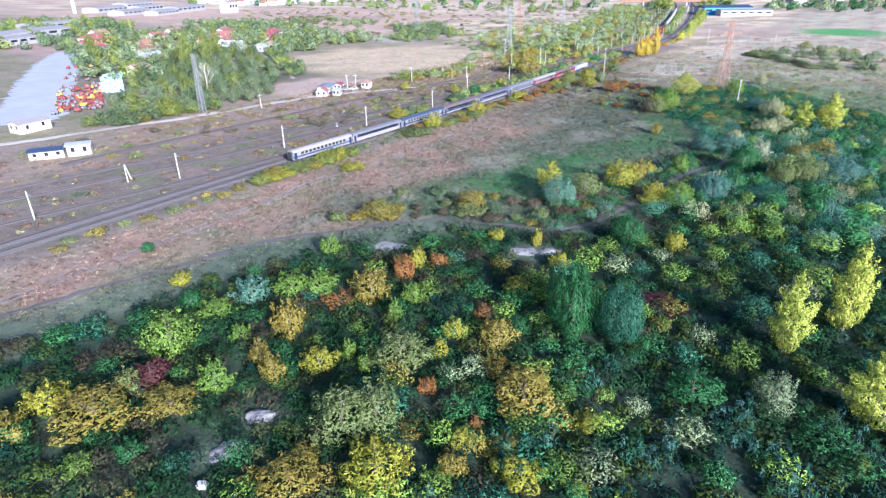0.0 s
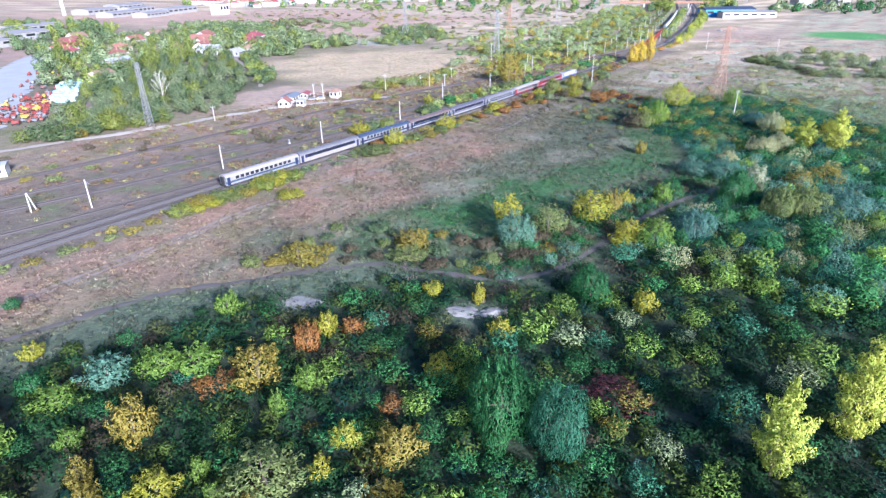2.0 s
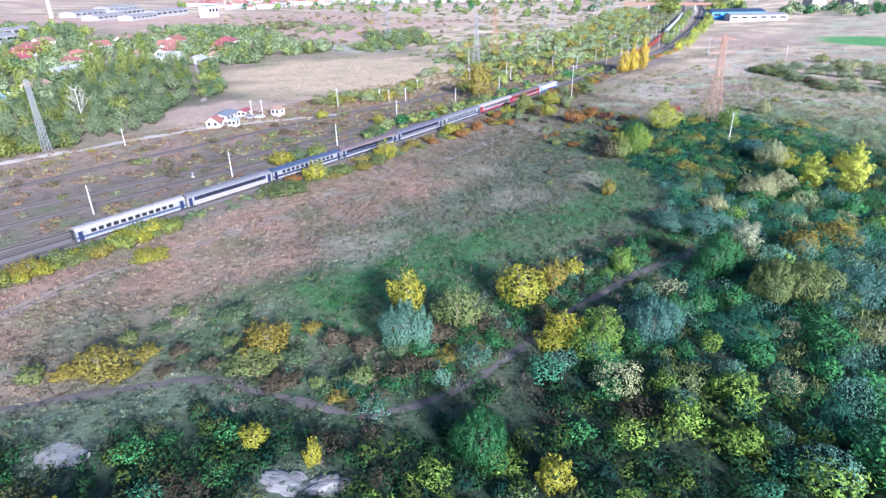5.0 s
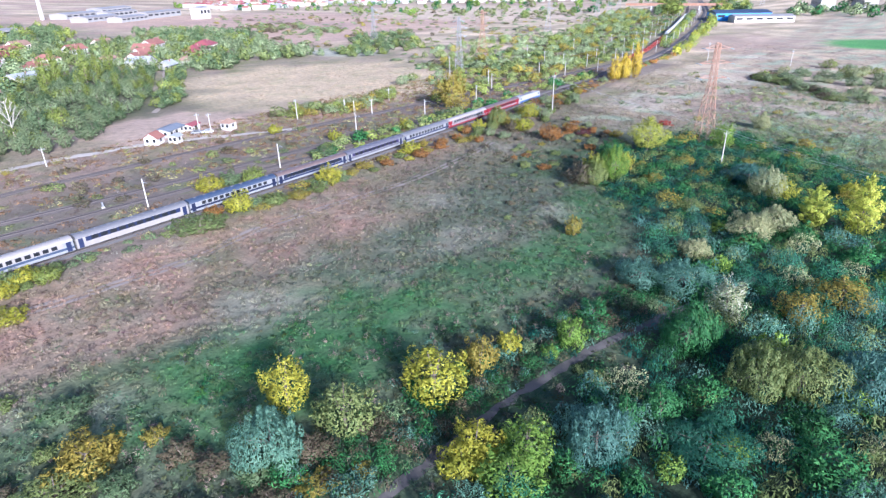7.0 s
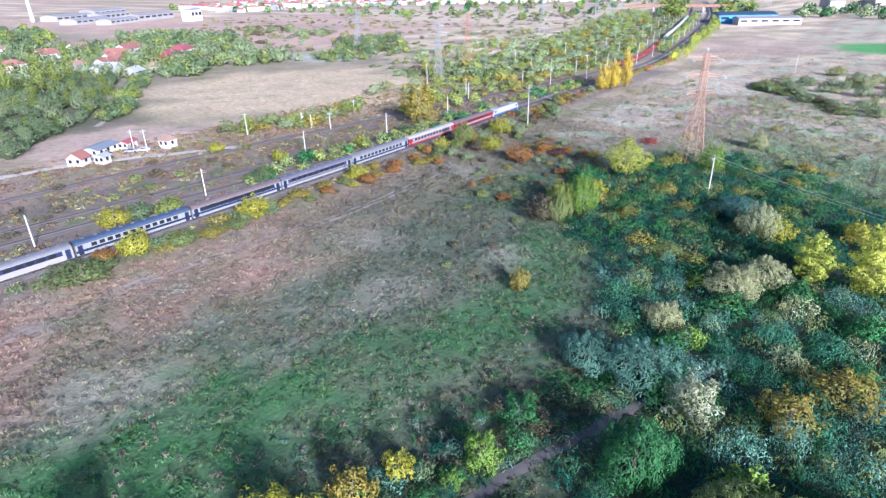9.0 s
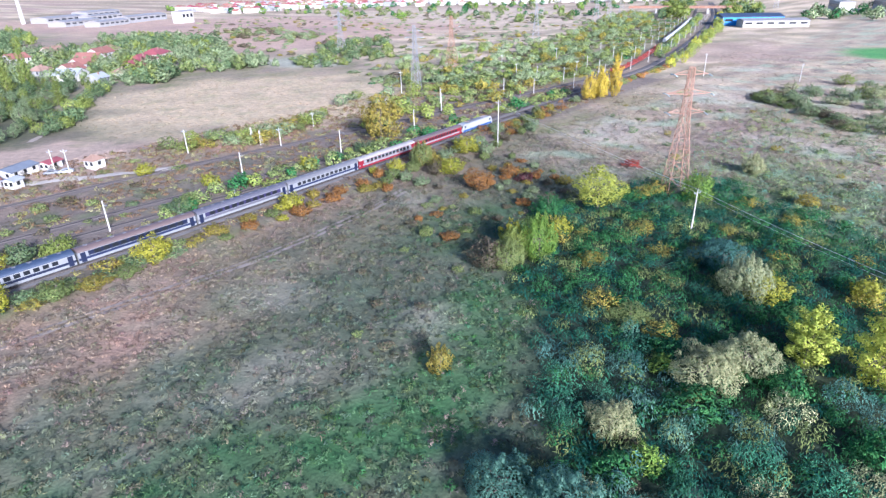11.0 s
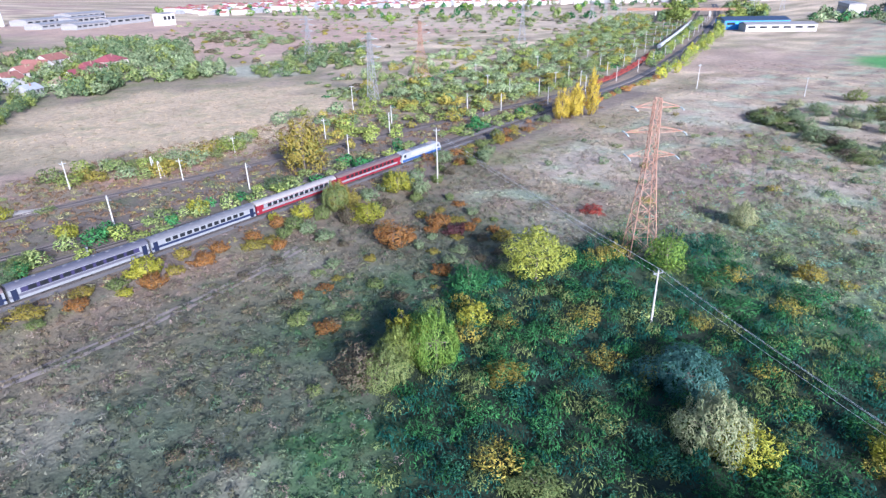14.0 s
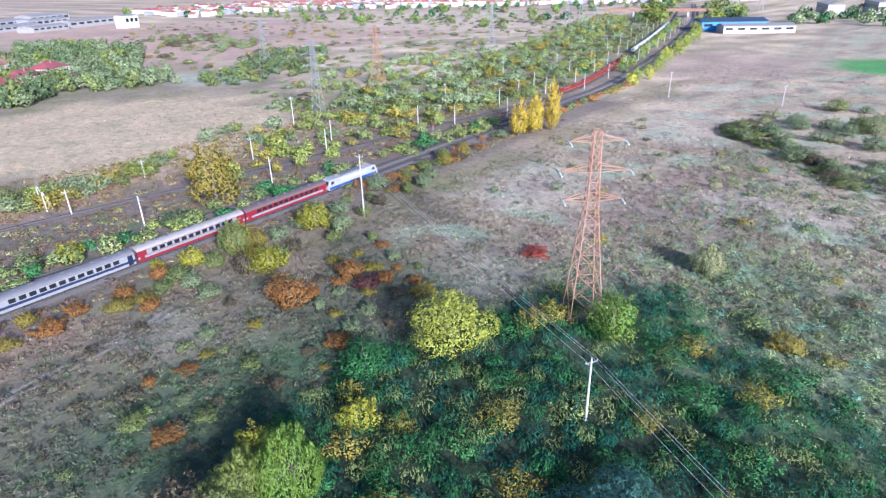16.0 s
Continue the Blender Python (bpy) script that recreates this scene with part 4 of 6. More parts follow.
for i, (x, y) in enumerate(spots):
    k = kinds[r2.randrange(5)]
    m = pose(x, y, 0, 0, 0, r2.choice((25, 32, 115, 122)) + r2.uniform(-5, 5)) @ Matrix.Scale(r2.uniform(0.85, 1.25), 4)
    if i < 5:
        kinds[i].matrix_world = m
    elif i < 270:
        copy_thing(k, m @ Matrix.Scale(1 / k.scale.x, 4))
    else:
        # the farthest rows of the town, past counting
        for o in k.children:
            me, key = o.data, o.data.materials[0].name
            mw = np.array(m)
            co = np.array([v.co[:] for v in me.vertices]) @ mw[:3, :3].T + mw[:3, 3]
            n0 = base_n.get(key, 0)
            rows_v.setdefault(key, []).extend(co.tolist())
            rows_f.setdefault(key, []).extend([[n0 + q for q in p.vertices] for p in me.polygons])
            base_n[key] = n0 + len(co)
for key in rows_v:
    me = bpy.data.meshes.new("town_houses")
    me.from_pydata(rows_v[key], [], rows_f[key])
    me.materials.append(bpy.data.materials[key])
    tagged(new("town_houses", me), "crowded walls and roofs of the distant town", "town", kind="stuff")


def hall(x, y, w, d, h, turn, wall, roof, label, bands=0):
    root = thing("industrial_hall", label, "industrial hall")
    wl = part("wall", boxed(-w / 2, -d / 2, -0.2, w / 2, d / 2, h), M[wall], root)
    part("roof", profile(bmesh.new(), [(-w / 2 - 0.5, h), (w / 2 + 0.5, h), (w / 2 + 0.5, h + 0.4), (0, h + 0.4 + w * 0.07), (-w / 2 - 0.5, h + 0.4)], -d / 2 - 0.5, d / 2 + 0.5), M[roof], root)
    for k in range(bands):
        y0 = -d / 2 + (k + 0.5) * d / bands
        for s in (-1, 1):
            x0, x1 = (w / 2, w / 2 + 0.06) if s > 0 else (-w / 2 - 0.06, -w / 2)
            part("window", boxed(x0, y0 - d / bands * 0.32, h * 0.5, x1, y0 + d / bands * 0.32, h * 0.8), M["glass"], wl)
    root.matrix_world = pose(x, y, 0, 0, 0, turn)
    return root


hall(-200, 858, 34, 58, 8, -58, "sky_blue", "roof_blue", "large blue industrial hall with a blue roof", 5)
hall(-172, 838, 22, 60, 6, -58, "wall_white", "roof_pale", "low white hall with a pale rosy roof", 6)
for x, y, w, d, h, t in ((-990, 590, 26, 90, 8, 30), (-1060, 560, 22, 70, 9, 30), (-1120, 520, 30, 80, 7, 30), (-940, 520, 24, 60, 6, 30), (-1000, 500, 28, 70, 6, 30), (-700, 240, 26, 95, 7, 25), (-640, 200, 20, 60, 6, 25), (-1180, 600, 30, 80, 10, 30), (-820, 310, 24, 70, 6, 25)):
    hall(x, y, w, d, h, t, "wall_grey", "roof_pale", "long pale industrial hall with a flat light roof", 6)
hall(-880, 600, 18, 22, 15, 20, "wall_white", "roof_pale", "tall white warehouse block", 3)
bm = bmesh.new()
rod(bm, (0, 0, -0.5), (0, 0, 62), 3.2, 1.9, n=20)
ch = part("factory_chimney", bm, M["concrete"], None)
tagged(ch, "tall pale concrete factory chimney beside the halls", "chimney")
ch.location = (-1124, 471, 0)
for x, y, t in ((-150, 1060, 20), (-110, 1120, 20)):
    hall(x, y, 16, 60, 14, t, "wall_white", "roof_pale", "pale apartment block far off", 8)

# road bridge over the railway
bridge = thing("road_bridge", "rust-red steel girder bridge over the railway", "bridge")
part("deck", boxed(-70, -5, 7.2, 70, 5, 8.0), M["asphalt"], bridge)
for s in (-1, 1):
    part("girder", boxed(-70, s * 5 - 0.2, 6.4, 70, s * 5 + 0.2, 9.2), M["rust_paint"], bridge)
for x in (-66, -34, -2, 30, 66):
    part("pier", boxed(x - 1, -4.5, -0.3, x + 1, 4.5, 7.2), M["concrete"], bridge)
bridge.matrix_world = pose(-320, 1005, 0, 0, 0, 16)

# machine yard beside the wood
yard = ribbon("yard_pavement", [(-282, 84), (-330, 112), (-390, 138), (-470, 178), (-540, 220)], 30, 0.16, M["yard"], "pale concrete machine yard", 0.3)
r3 = random.Random(11)


def machine(key, label, big):
    root = thing("farm_machine", label, "farm machine", "machines in the yard")
    w = 1.0 + 0.4 * big
    part("body", boxed(-w, -2.2, 0.6, w, 1.4, 1.9 + 0.5 * big, 0.15), M[key], root)
    part("cab", boxed(-w * 0.7, 0.2, 1.8 + 0.5 * big, w * 0.7, 1.6, 3.0 + 0.5 * big, 0.12), M[key], root)
    part("window", boxed(-w * 0.71, 0.5, 2.2 + 0.5 * big, w * 0.71, 1.62, 2.75 + 0.5 * big, 0.04), M["glass"], root)
    for wx in (-w, w):
        for wy, r in ((-1.4, 0.75), (1.3, 0.55)):
            bm = bmesh.new()
            rod(bm, (wx - 0.2, wy, r), (wx + 0.2, wy, r), r, n=12)
            part("wheel", bm, M["rubber"], root)
    return root


mk = [machine("orange", "orange-red farm machine parked in the yard", 0), machine("wagon_red", "red farm machine parked in the yard", 1), machine("yellow_paint", "yellow construction machine in the yard", 1), machine("white", "white lorry in the yard", 1)]
for i in range(110):
    x = r3.uniform(-352, -284) if i % 5 else r3.uniform(-440, -350)
    y = 100 + (-284 - x) * 0.46 + (r3.uniform(-2, 20) if i % 3 else r3.uniform(12, 20))
    m = pose(x, y, 0.12, 0, 0, r3.uniform(0, 360)) @ Matrix.Scale(r3.uniform(0.65, 0.95), 4)
    if i < 4:
        mk[i].matrix_world = m
    else:
        copy_thing(mk[r3.choice((0, 0, 0, 1, 1, 3) if i < 80 else (2, 3))], m)


def bale(key):
    bm = boxed(-1.0, -1.0, 0, 1.0, 1.0, 1.9, 0.3)
    return tagged(part("wrapped_bale", bm, M[key], None), "pile of light blue wrapped sacks in the yard", "sack", "wrapped sacks in the yard")


b0 = bale("tarp_blue")
b0.matrix_world = pose(-334, 144, 0.1)
for i in range(70):
    x = r3.uniform(-376, -318)
    o = copy_thing(b0, pose(x, 138 + (-318 - x) * 0.5 + r3.uniform(-3, 8), 0.1, 0, 0, r3.uniform(0, 90)) @ Matrix.Scale(r3.uniform(0.8, 1.5), 4))

# ---- plants ----
def crown_leaves(lobes, n, length, width, shell=0.72, droop=None, up=0.25):
    """Leaf sprays over a heap of lobes (centre, radii), left out where they lie deep inside a neighbour."""
    c = np.array([l[0] for l in lobes], float)
    r = np.array([l[1] for l in lobes], float)
    area = (r[:, 0] * r[:, 1] + r[:, 0] * r[:, 2] + r[:, 1] * r[:, 2])
    who = rng.choice(len(lobes), size=int(n * 1.5), p=area / area.sum())
    d = rng.normal(size=(len(who), 3))
    d /= np.linalg.norm(d, axis=1, keepdims=True)
    k = shell + (1.06 - shell) * rng.random((len(who), 1)) ** 0.6
    p = c[who] + d * r[who] * k
    keep = np.ones(len(p), bool)
    for i in range(len(lobes)):
        q = np.sum(((p - c[i]) / r[i]) ** 2, axis=1)
        keep &= (q > 0.5) | (who == i)
    keep &= p[:, 2] > 0.05
    p, d, w = p[keep][:n], d[keep][:n], who[keep][:n]
    out = d / r[w] * r[w].mean(axis=1, keepdims=True)
    nor = out + np.array((0, 0, up))
    way = 0.75 * np.cross(np.cross(out, rng.normal(size=d.shape)), out) + np.array((0, 0, 0.9)) if droop is None else droop
    v, f = leaf_quads(p, nor + 0.3 * rng.normal(size=d.shape), length, width, way)
    # leaves turn to the light as the whole crown does, each with a little turn of its own
    hi, lo = p.max(axis=0), p.min(axis=0)
    mid = (hi + lo) / 2 - np.array((0, 0, 0.15)) * (hi - lo)
    soft = unit(0.55 * unit((p - mid) / (hi - lo)) + 0.5 * unit(out) + 0.22 * rng.normal(size=d.shape))
    return v, f, np.repeat(soft, 3, axis=0)


def heap(n, w, h, low, seed, squash=0.75, spread=0.62):
    """Lobes that fill a rounded crown w wide, from low to h."""
    r = random.Random(seed)
    out = [((0, 0, low + (h - low) * 0.5), (w * 0.33, w * 0.33, (h - low) * 0.42))]
    for i in range(n):
        a = i * 2.399 + r.uniform(-0.4, 0.4)
        t = (i + 0.5) / n
        z = low + (h - low) * (0.18 + 0.66 * r.random())
        f = math.sin(math.pi * min(0.92, max(0.1, (z - low) / (h - low) * 0.85 + 0.12)))
        rad = w * 0.5 * spread * f * r.uniform(0.55, 1.25)
        s = w * r.uniform(0.11, 0.21)
        out.append(((rad * math.cos(a), rad * math.sin(a), z), (s, s * r.uniform(0.8, 1.1), s * squash * r.uniform(0.8, 1.2))))
    # loose shoots that break the outline
    for i in range(n // 2):
        a, q = r.uniform(0, 6.28), r.uniform(0.15, 0.85)
        z = low + (h - low) * (1.02 - 0.45 * q * q) * r.uniform(0.85, 1.0)
        s = w * r.uniform(0.035, 0.07)
        out.append(((w * 0.5 * spread * q * math.cos(a), w * 0.5 * spread * q * math.sin(a), z), (s, s, s * r.uniform(1.8, 3.2))))
    return out


def fan(n, w, h, low, seed):
    """Lobes along shoots that rise and spread from the foot, each ending in a loose tip."""
    r = random.Random(seed)
    out = [((0, 0, low + (h - low) * 0.4), (w * 0.27, w * 0.27, (h - low) * 0.36))]
    for i in range(n):
        a = i * 2.399 + r.uniform(-0.5, 0.5)
        q = math.sqrt((i + 0.5) / n) * r.uniform(0.75, 1.15)
        reach = w * 0.45 * q
        top = (h - low) * (1.0 - 0.52 * q * q) * r.uniform(0.72, 1.06)
        for t, s in ((0.5, 0.135), (0.78, 0.1), (1.0, 0.055)):
            s *= w * r.uniform(0.75, 1.2)
            d = reach * t ** 0.75
            out.append(((d * math.cos(a), d * math.sin(a), low + top * t ** 1.15), (s, s, s * r.uniform(1.1, 1.7))))
    return out


def domes(w, h, seed):
    """One broad dome, lower ones that lean out of it all round, and tufts that stand up from the top."""
    r = random.Random(seed)
    out = [((0, 0, h * 0.4), (w * 0.29, w * 0.29, h * 0.46))]
    for i in range(11):
        a = i * 2.399 + r.uniform(-0.3, 0.3)
        q, s = w * r.uniform(0.18, 0.4), w * r.uniform(0.11, 0.22)
        out.append(((q * math.cos(a), q * math.sin(a), h * r.uniform(0.22, 0.6)), (s, s * r.uniform(0.85, 1.15), h * r.uniform(0.2, 0.38))))
    for i in range(30):
        a, q = r.uniform(0, 6.28), w * 0.42 * math.sqrt(r.random())
        out.append(((q * math.cos(a), q * math.sin(a), h * (0.9 - 0.9 * (q / w) ** 2 * 3)), (w * 0.04, w * 0.04, h * r.uniform(0.09, 0.19))))
    return out


def limbs(lobes, base_r, trunk_h):
    bm = bmesh.new()
    rod(bm, (0, 0, -0.3), (0, 0, trunk_h), base_r, base_r * 0.7, n=7)
    for c, r in lobes[1:9]:
        rod(bm, (0, 0, trunk_h * 0.8), c, base_r * 0.5, base_r * 0.12, n=5)
    return bm


def shape(form, seed):
    """Height, leaf count, leaf size and lobes of a form of plant."""
    if form == "bush":
        w, h, n, ll, lw, lobes = 5.0, 4.2, 2200, 0.31, 0.14, fan(17, 5.0, 4.2, 0.1, seed)
    elif form == "tree":
        w, h, n, ll, lw, lobes = 8.0, 8.5, 3300, 0.4, 0.19, fan(24, 8.0, 8.5, 0.3, seed)
    elif form == "linden":
        w, h, n, ll, lw, lobes = 11.0, 11.0, 8000, 0.42, 0.22, heap(52, 11.5, 11.0, 0.8, seed, 0.7, 0.72)
    elif form == "mound":
        w, h, n, ll, lw, lobes = 6.0, 5.0, 1500, 0.4, 0.19, heap(13, 6.0, 5.0, 0.0, seed, 1.0, 0.75)
    elif form == "willow":
        w, h, n, ll, lw, lobes = 8.5, 7.0, 8000, 0.38, 0.1, domes(8.5, 7.0, seed)
    else:
        w, h, n, ll, lw, lobes = 5.5, 13.0, 5600, 0.33, 0.13, []
        r = random.Random(seed)
        for i in range(30):
            t = (i + 0.5) / 30
            f = math.sin(math.pi * (0.2 + 0.8 * t) ** 0.85) * r.uniform(0.7, 1.15)
            a = i * 2.4
            for k, s in ((0.35, 0.75), (0.75, 0.62), (1.1, 0.34)):
                s = (0.25 + 0.8 * f) * s
                lobes.append(((f * 2.1 * k * math.cos(a), f * 2.1 * k * math.sin(a), 0.5 + 10.6 * t + 1.7 * k), (s, s, s * 1.7)))
    return h, n, ll, lw, lobes


def make_plant(name, form, colour, seed, label, coarse=False):
    """A model plant in its natural size; returns it with the width and height it fills."""
    h, n, ll, lw, lobes = shape(form, seed)
    if coarse:
        n, ll, lw = n // 3, ll * 1.6, lw * 1.6
    droop = np.array((0, 0, 1.0)) if form in ("willow", "poplar") else None
    v, f, nn = crown_leaves(lobes, n, ll, lw, droop=droop)
    root = thing(name, label, "bush" if name == "bush" else "tree", "autumn shrubs and trees")
    me = raw_mesh("foliage" if name == "bush" else "crown", v, f, M["leaf_" + colour], normals=nn)
    o = new(me.name, me)
    o.parent = root
    part("stem" if name == "bush" else "trunk", limbs(lobes, 0.09 if form == "bush" else 0.2, h * (0.3 if form == "bush" else 0.5)), M["bark"], root)
    return (root, *extent(v))


def extent(v):
    """The width and height that a crown really fills."""
    return float(np.percentile(v[:, 0], 98.5) - np.percentile(v[:, 0], 1.5) + np.percentile(v[:, 1], 98.5) - np.percentile(v[:, 1], 1.5)) / 2, float(np.percentile(v[:, 2], 99))


WORD = dict(amber="glowing golden-yellow autumn", moss="mossy olive-green", fern="yellowish green", citron="pale yellow-green autumn", sage="soft sage-green", yellow="bright yellow autumn", gold="golden-brown autumn", lime="fresh yellow-green", green="deep green", teal="blue-green", dark="dark green", blue="grey-blue", silver="silvery grey-green", white="white-tufted green", cream="cream-tipped", olive="olive and ochre", brown="withered brown", rust="rust-orange", red="bright red", maroon="dark maroon", linden="dense yellow-green")
NOUN = dict(bush=("bush", "bush with small leaves in rough grass"), tree=("tree", "spreading broadleaf tree"), poplar=("tree", "columnar poplar tree"), willow=("tree", "rounded willow with narrow leaves"))
models = {}


def plant(kind, x, y, h, w, spin=None):
    """Sets one plant of that kind at x, y, h high and w wide."""
    form, colour = kind.split("_")
    v = int(abs(x * 7.3 + y * 3.1)) % (2 if form == "bush" else 1)
    if form == "bush" and w > 6.4:
        v = 9
    far = x < -235
    key = (form, colour, v, far)
    turn = (x * 37 + y * 53) % 360 if spin is None else spin
    if key not in models:
        name, noun = NOUN[form]
        root, w0, h0 = make_plant(name, "linden" if colour == "linden" else "tree" if v == 9 else form, colour, len(models) + 3, WORD[colour] + " " + noun, far)
        models[key] = (root, w0, h0, [])
    root, w0, h0, used = models[key]
    m = pose(x, y, gz(x, y) - 0.05, 0, 0, turn) @ Matrix.Diagonal((w / w0, w / w0, h / h0, 1))
    if used:
        copy_thing(root, m @ Matrix.Diagonal((1 / root.scale.x, 1 / root.scale.y, 1 / root.scale.z, 1)))
    else:
        root.matrix_basis = m
    used.append(1)


# plants that stand out, one by one
plant("tree_gold", -169.7, 301.6, 15.5, 12.6)
plant("bush_gold", -137.1, 288.1, 7.0, 7.0)
plant("bush_yellow", -134.1, 305.9, 5.8, 8.0)
plant("bush_rust", -109.8, 280.1, 5.5, 8.3)
plant("bush_rust", -109.3, 294.0, 3.5, 5.0)
plant("bush_maroon", -102.9, 293.2, 2.5, 4.8)
plant("bush_lime", -59.9, 304.8, 8.0, 6.5)
plant("bush_yellow", -80.5, 254.1, 6.2, 5.9)
plant("bush_green", -84.6, 274.9, 5.0, 6.8)
plant("bush_gold", -37.8, 317.2, 3.0, 4.9)
plant("bush_yellow", -162.1, 263.3, 4.3, 4.9)
plant("bush_moss", -162.1, 287.3, 3.8, 8.8)
plant("bush_yellow", -142.9, 272.2, 2.4, 2.8)
plant("bush_yellow", -138.6, 277.8, 4.1, 5.0)
plant("tree_linden", -77.4, 286.2, 10.4, 11.6)
plant("tree_amber", -142.6, 405.5, 12.0, 7.0)
plant("tree_amber", -140.0, 411.0, 13.0, 7.0)
plant("poplar_amber", -137.0, 419.0, 18.0, 5.6)
plant("poplar_amber", -142.0, 416.0, 13.0, 5.0)
plant("bush_yellow", -138.5, 239.8, 4.2, 5.7)
plant("bush_yellow", -136.6, 203.3, 5.5, 7.4)
plant("bush_olive", -133.6, 196.5, 2.0, 5.5)
plant("willow_olive", -136.1, 285.7, 7.5, 6.3)
plant("bush_yellow", -124.7, 286.3, 4.7, 7.5)
plant("bush_gold", -64.2, 257.9, 2.3, 5.9)
plant("bush_yellow", -76.8, 266.1, 4.7, 4.9)
plant("willow_lime", -74.2, 254.1, 9.3, 7.5)
plant("willow_fern", -77.9, 250.6, 6.5, 6.0)
plant("bush_brown", -79.5, 244.0, 5.8, 7.7)
plant("bush_red", -85.4, 323.9, 1.8, 5.6)
plant("willow_blue", -43.6, 272.0, 5.0, 11.5)
plant("willow_cream", -37.0, 262.4, 7.7, 8.9)
plant("bush_yellow", -33.6, 262.8, 5.1, 7.0)
plant("willow_cream", -55.2, 335.9, 5.9, 5.6)
plant("bush_gold", -65.0, 212.1, 4.2, 3.6)
plant("bush_olive", -49.5, 243.4, 2.4, 6.6)
plant("bush_yellow", -20.1, 273.0, 4.5, 5.1)
plant("bush_yellow", -171.4, 236.1, 4.1, 4.8)
plant("bush_yellow", -197.7, 229.3, 3.6, 5.5)
plant("bush_olive", -159.9, 223.0, 3.6, 5.9)
plant("bush_yellow", -158.7, 179.1, 4.6, 7.4)
plant("bush_moss", -158.0, 185.0, 4.4, 6.2)
plant("bush_fern", -156.5, 191.7, 3.9, 6.3)
plant("bush_yellow", -137.3, 174.5, 5.7, 6.4)
plant("bush_rust", -140.8, 169.1, 2.5, 4.8)
plant("bush_olive", -136.6, 184.4, 2.4, 7.0)
plant("bush_gold", -134.4, 190.5, 2.2, 6.5)
plant("bush_olive", -136.7, 163.3, 2.9, 11.7)
plant("bush_lime", -44.8, 172.5, 5.1, 4.6)
plant("bush_lime", -45.8, 167.8, 1.9, 2.8)
plant("bush_green", -45.6, 182.4, 2.8, 5.4)
plant("tree_yellow", -67.9, 136.1, 8.0, 6.2)
plant("willow_silver", -61.4, 128.9, 7.0, 8.1)
plant("bush_olive", -58.6, 138.1, 6.7, 7.6)
plant("tree_yellow", -53.9, 150.4, 7.4, 8.7)
plant("bush_gold", -52.2, 158.9, 5.8, 5.1)
plant("bush_yellow", -51.3, 165.2, 3.9, 3.5)
plant("tree_yellow", -42.5, 144.4, 5.1, 6.4)
plant("tree_lime", -37.3, 147.6, 5.3, 7.1)
plant("willow_blue", -31.3, 153.7, 6.8, 8.4)
plant("willow_teal", -20.8, 162.5, 3.0, 10.7)
plant("bush_green", -30.2, 159.9, 5.4, 3.5)
plant("bush_green", -27.4, 164.3, 5.3, 4.4)
plant("willow_olive", -14.5, 180.4, 7.5, 9.0)
plant("willow_olive", -19.0, 178.4, 6.7, 8.9)
plant("willow_blue", -7.2, 183.7, 7.5, 11.1)
plant("willow_green", -29.9, 181.5, 8.3, 8.8)
plant("tree_white", -28.2, 195.7, 7.1, 6.3)
plant("willow_silver", -36.6, 199.9, 5.9, 9.8)
plant("willow_silver", -44.3, 199.1, 4.6, 8.8)
plant("willow_cream", -40.0, 216.0, 3.6, 6.2)
plant("willow_cream", -34.1, 233.5, 4.9, 9.6)
plant("willow_cream", -30.4, 239.6, 5.8, 8.5)
plant("poplar_citron", -24.0, 246.0, 9.6, 7.0)
plant("poplar_citron", -15.5, 246.0, 13.0, 7.0)
plant("willow_olive", -76.6, 246.0, 5.6, 8.0)
plant("bush_gold", -13.6, 209.7, 5.8, 9.1)
plant("bush_gold", -18.2, 201.4, 5.2, 7.5)
plant("bush_gold", -78.1, 114.3, 4.3, 8.2)
plant("bush_moss", -159.1, 220.5, 3.5, 7.5)
plant("bush_yellow", -125.2, 119.4, 2.4, 7.2)
plant("poplar_citron", -4.1, 90.5, 13.2, 5.0)
plant("poplar_citron", 2.6, 101.5, 14.8, 5.4)
plant("poplar_citron", 7.5, 79.5, 10.5, 5.8)
plant("willow_green", -32.7, 77.5, 11.2, 8.5)
plant("willow_teal", -25.5, 78.4, 9.9, 7.4)
plant("bush_maroon", -24.1, 93.0, 2.0, 8.3)
plant("bush_silver", -83.3, 52.2, 4.8, 6.4)
plant("tree_lime", -80.4, 35.0, 7.9, 7.8)
plant("bush_lime", -86.9, 74.4, 3.9, 4.6)
plant("bush_yellow", -99.8, 48.4, 2.9, 3.5)
plant("bush_green", -119.4, 52.3, 2.3, 2.7)
plant("bush_lime", -79.8, 58.5, 4.3, 6.4)
plant("bush_lime", -75.9, 61.8, 4.6, 6.4)
plant("bush_gold", -66.8, 65.9, 6.2, 7.7)
plant("bush_gold", -69.2, 49.0, 7.0, 5.2)
plant("bush_rust", -70.8, 61.3, 2.4, 6.1)
plant("bush_rust", -67.7, 75.8, 4.8, 4.4)
plant("bush_rust", -64.4, 82.4, 3.2, 3.9)
plant("bush_yellow", -67.5, 80.0, 4.5, 3.4)
plant("bush_lime", -84.4, 45.7, 3.5, 6.3)
plant("bush_green", -91.0, 44.7, 3.4, 3.8)
plant("bush_lime", -74.5, 43.5, 3.1, 3.4)
plant("bush_lime", -67.0, 33.8, 5.4, 4.4)
plant("bush_gold", -66.8, 41.5, 4.6, 2.7)
plant("bush_gold", -62.3, 40.1, 4.7, 3.5)
plant("bush_maroon", -75.7, 29.2, 4.0, 5.1)
plant("bush_olive", -76.7, 26.4, 3.7, 3.7)
plant("bush_yellow", -58.5, 45.9, 3.7, 5.2)
plant("bush_lime", -52.6, 49.1, 3.1, 2.1)
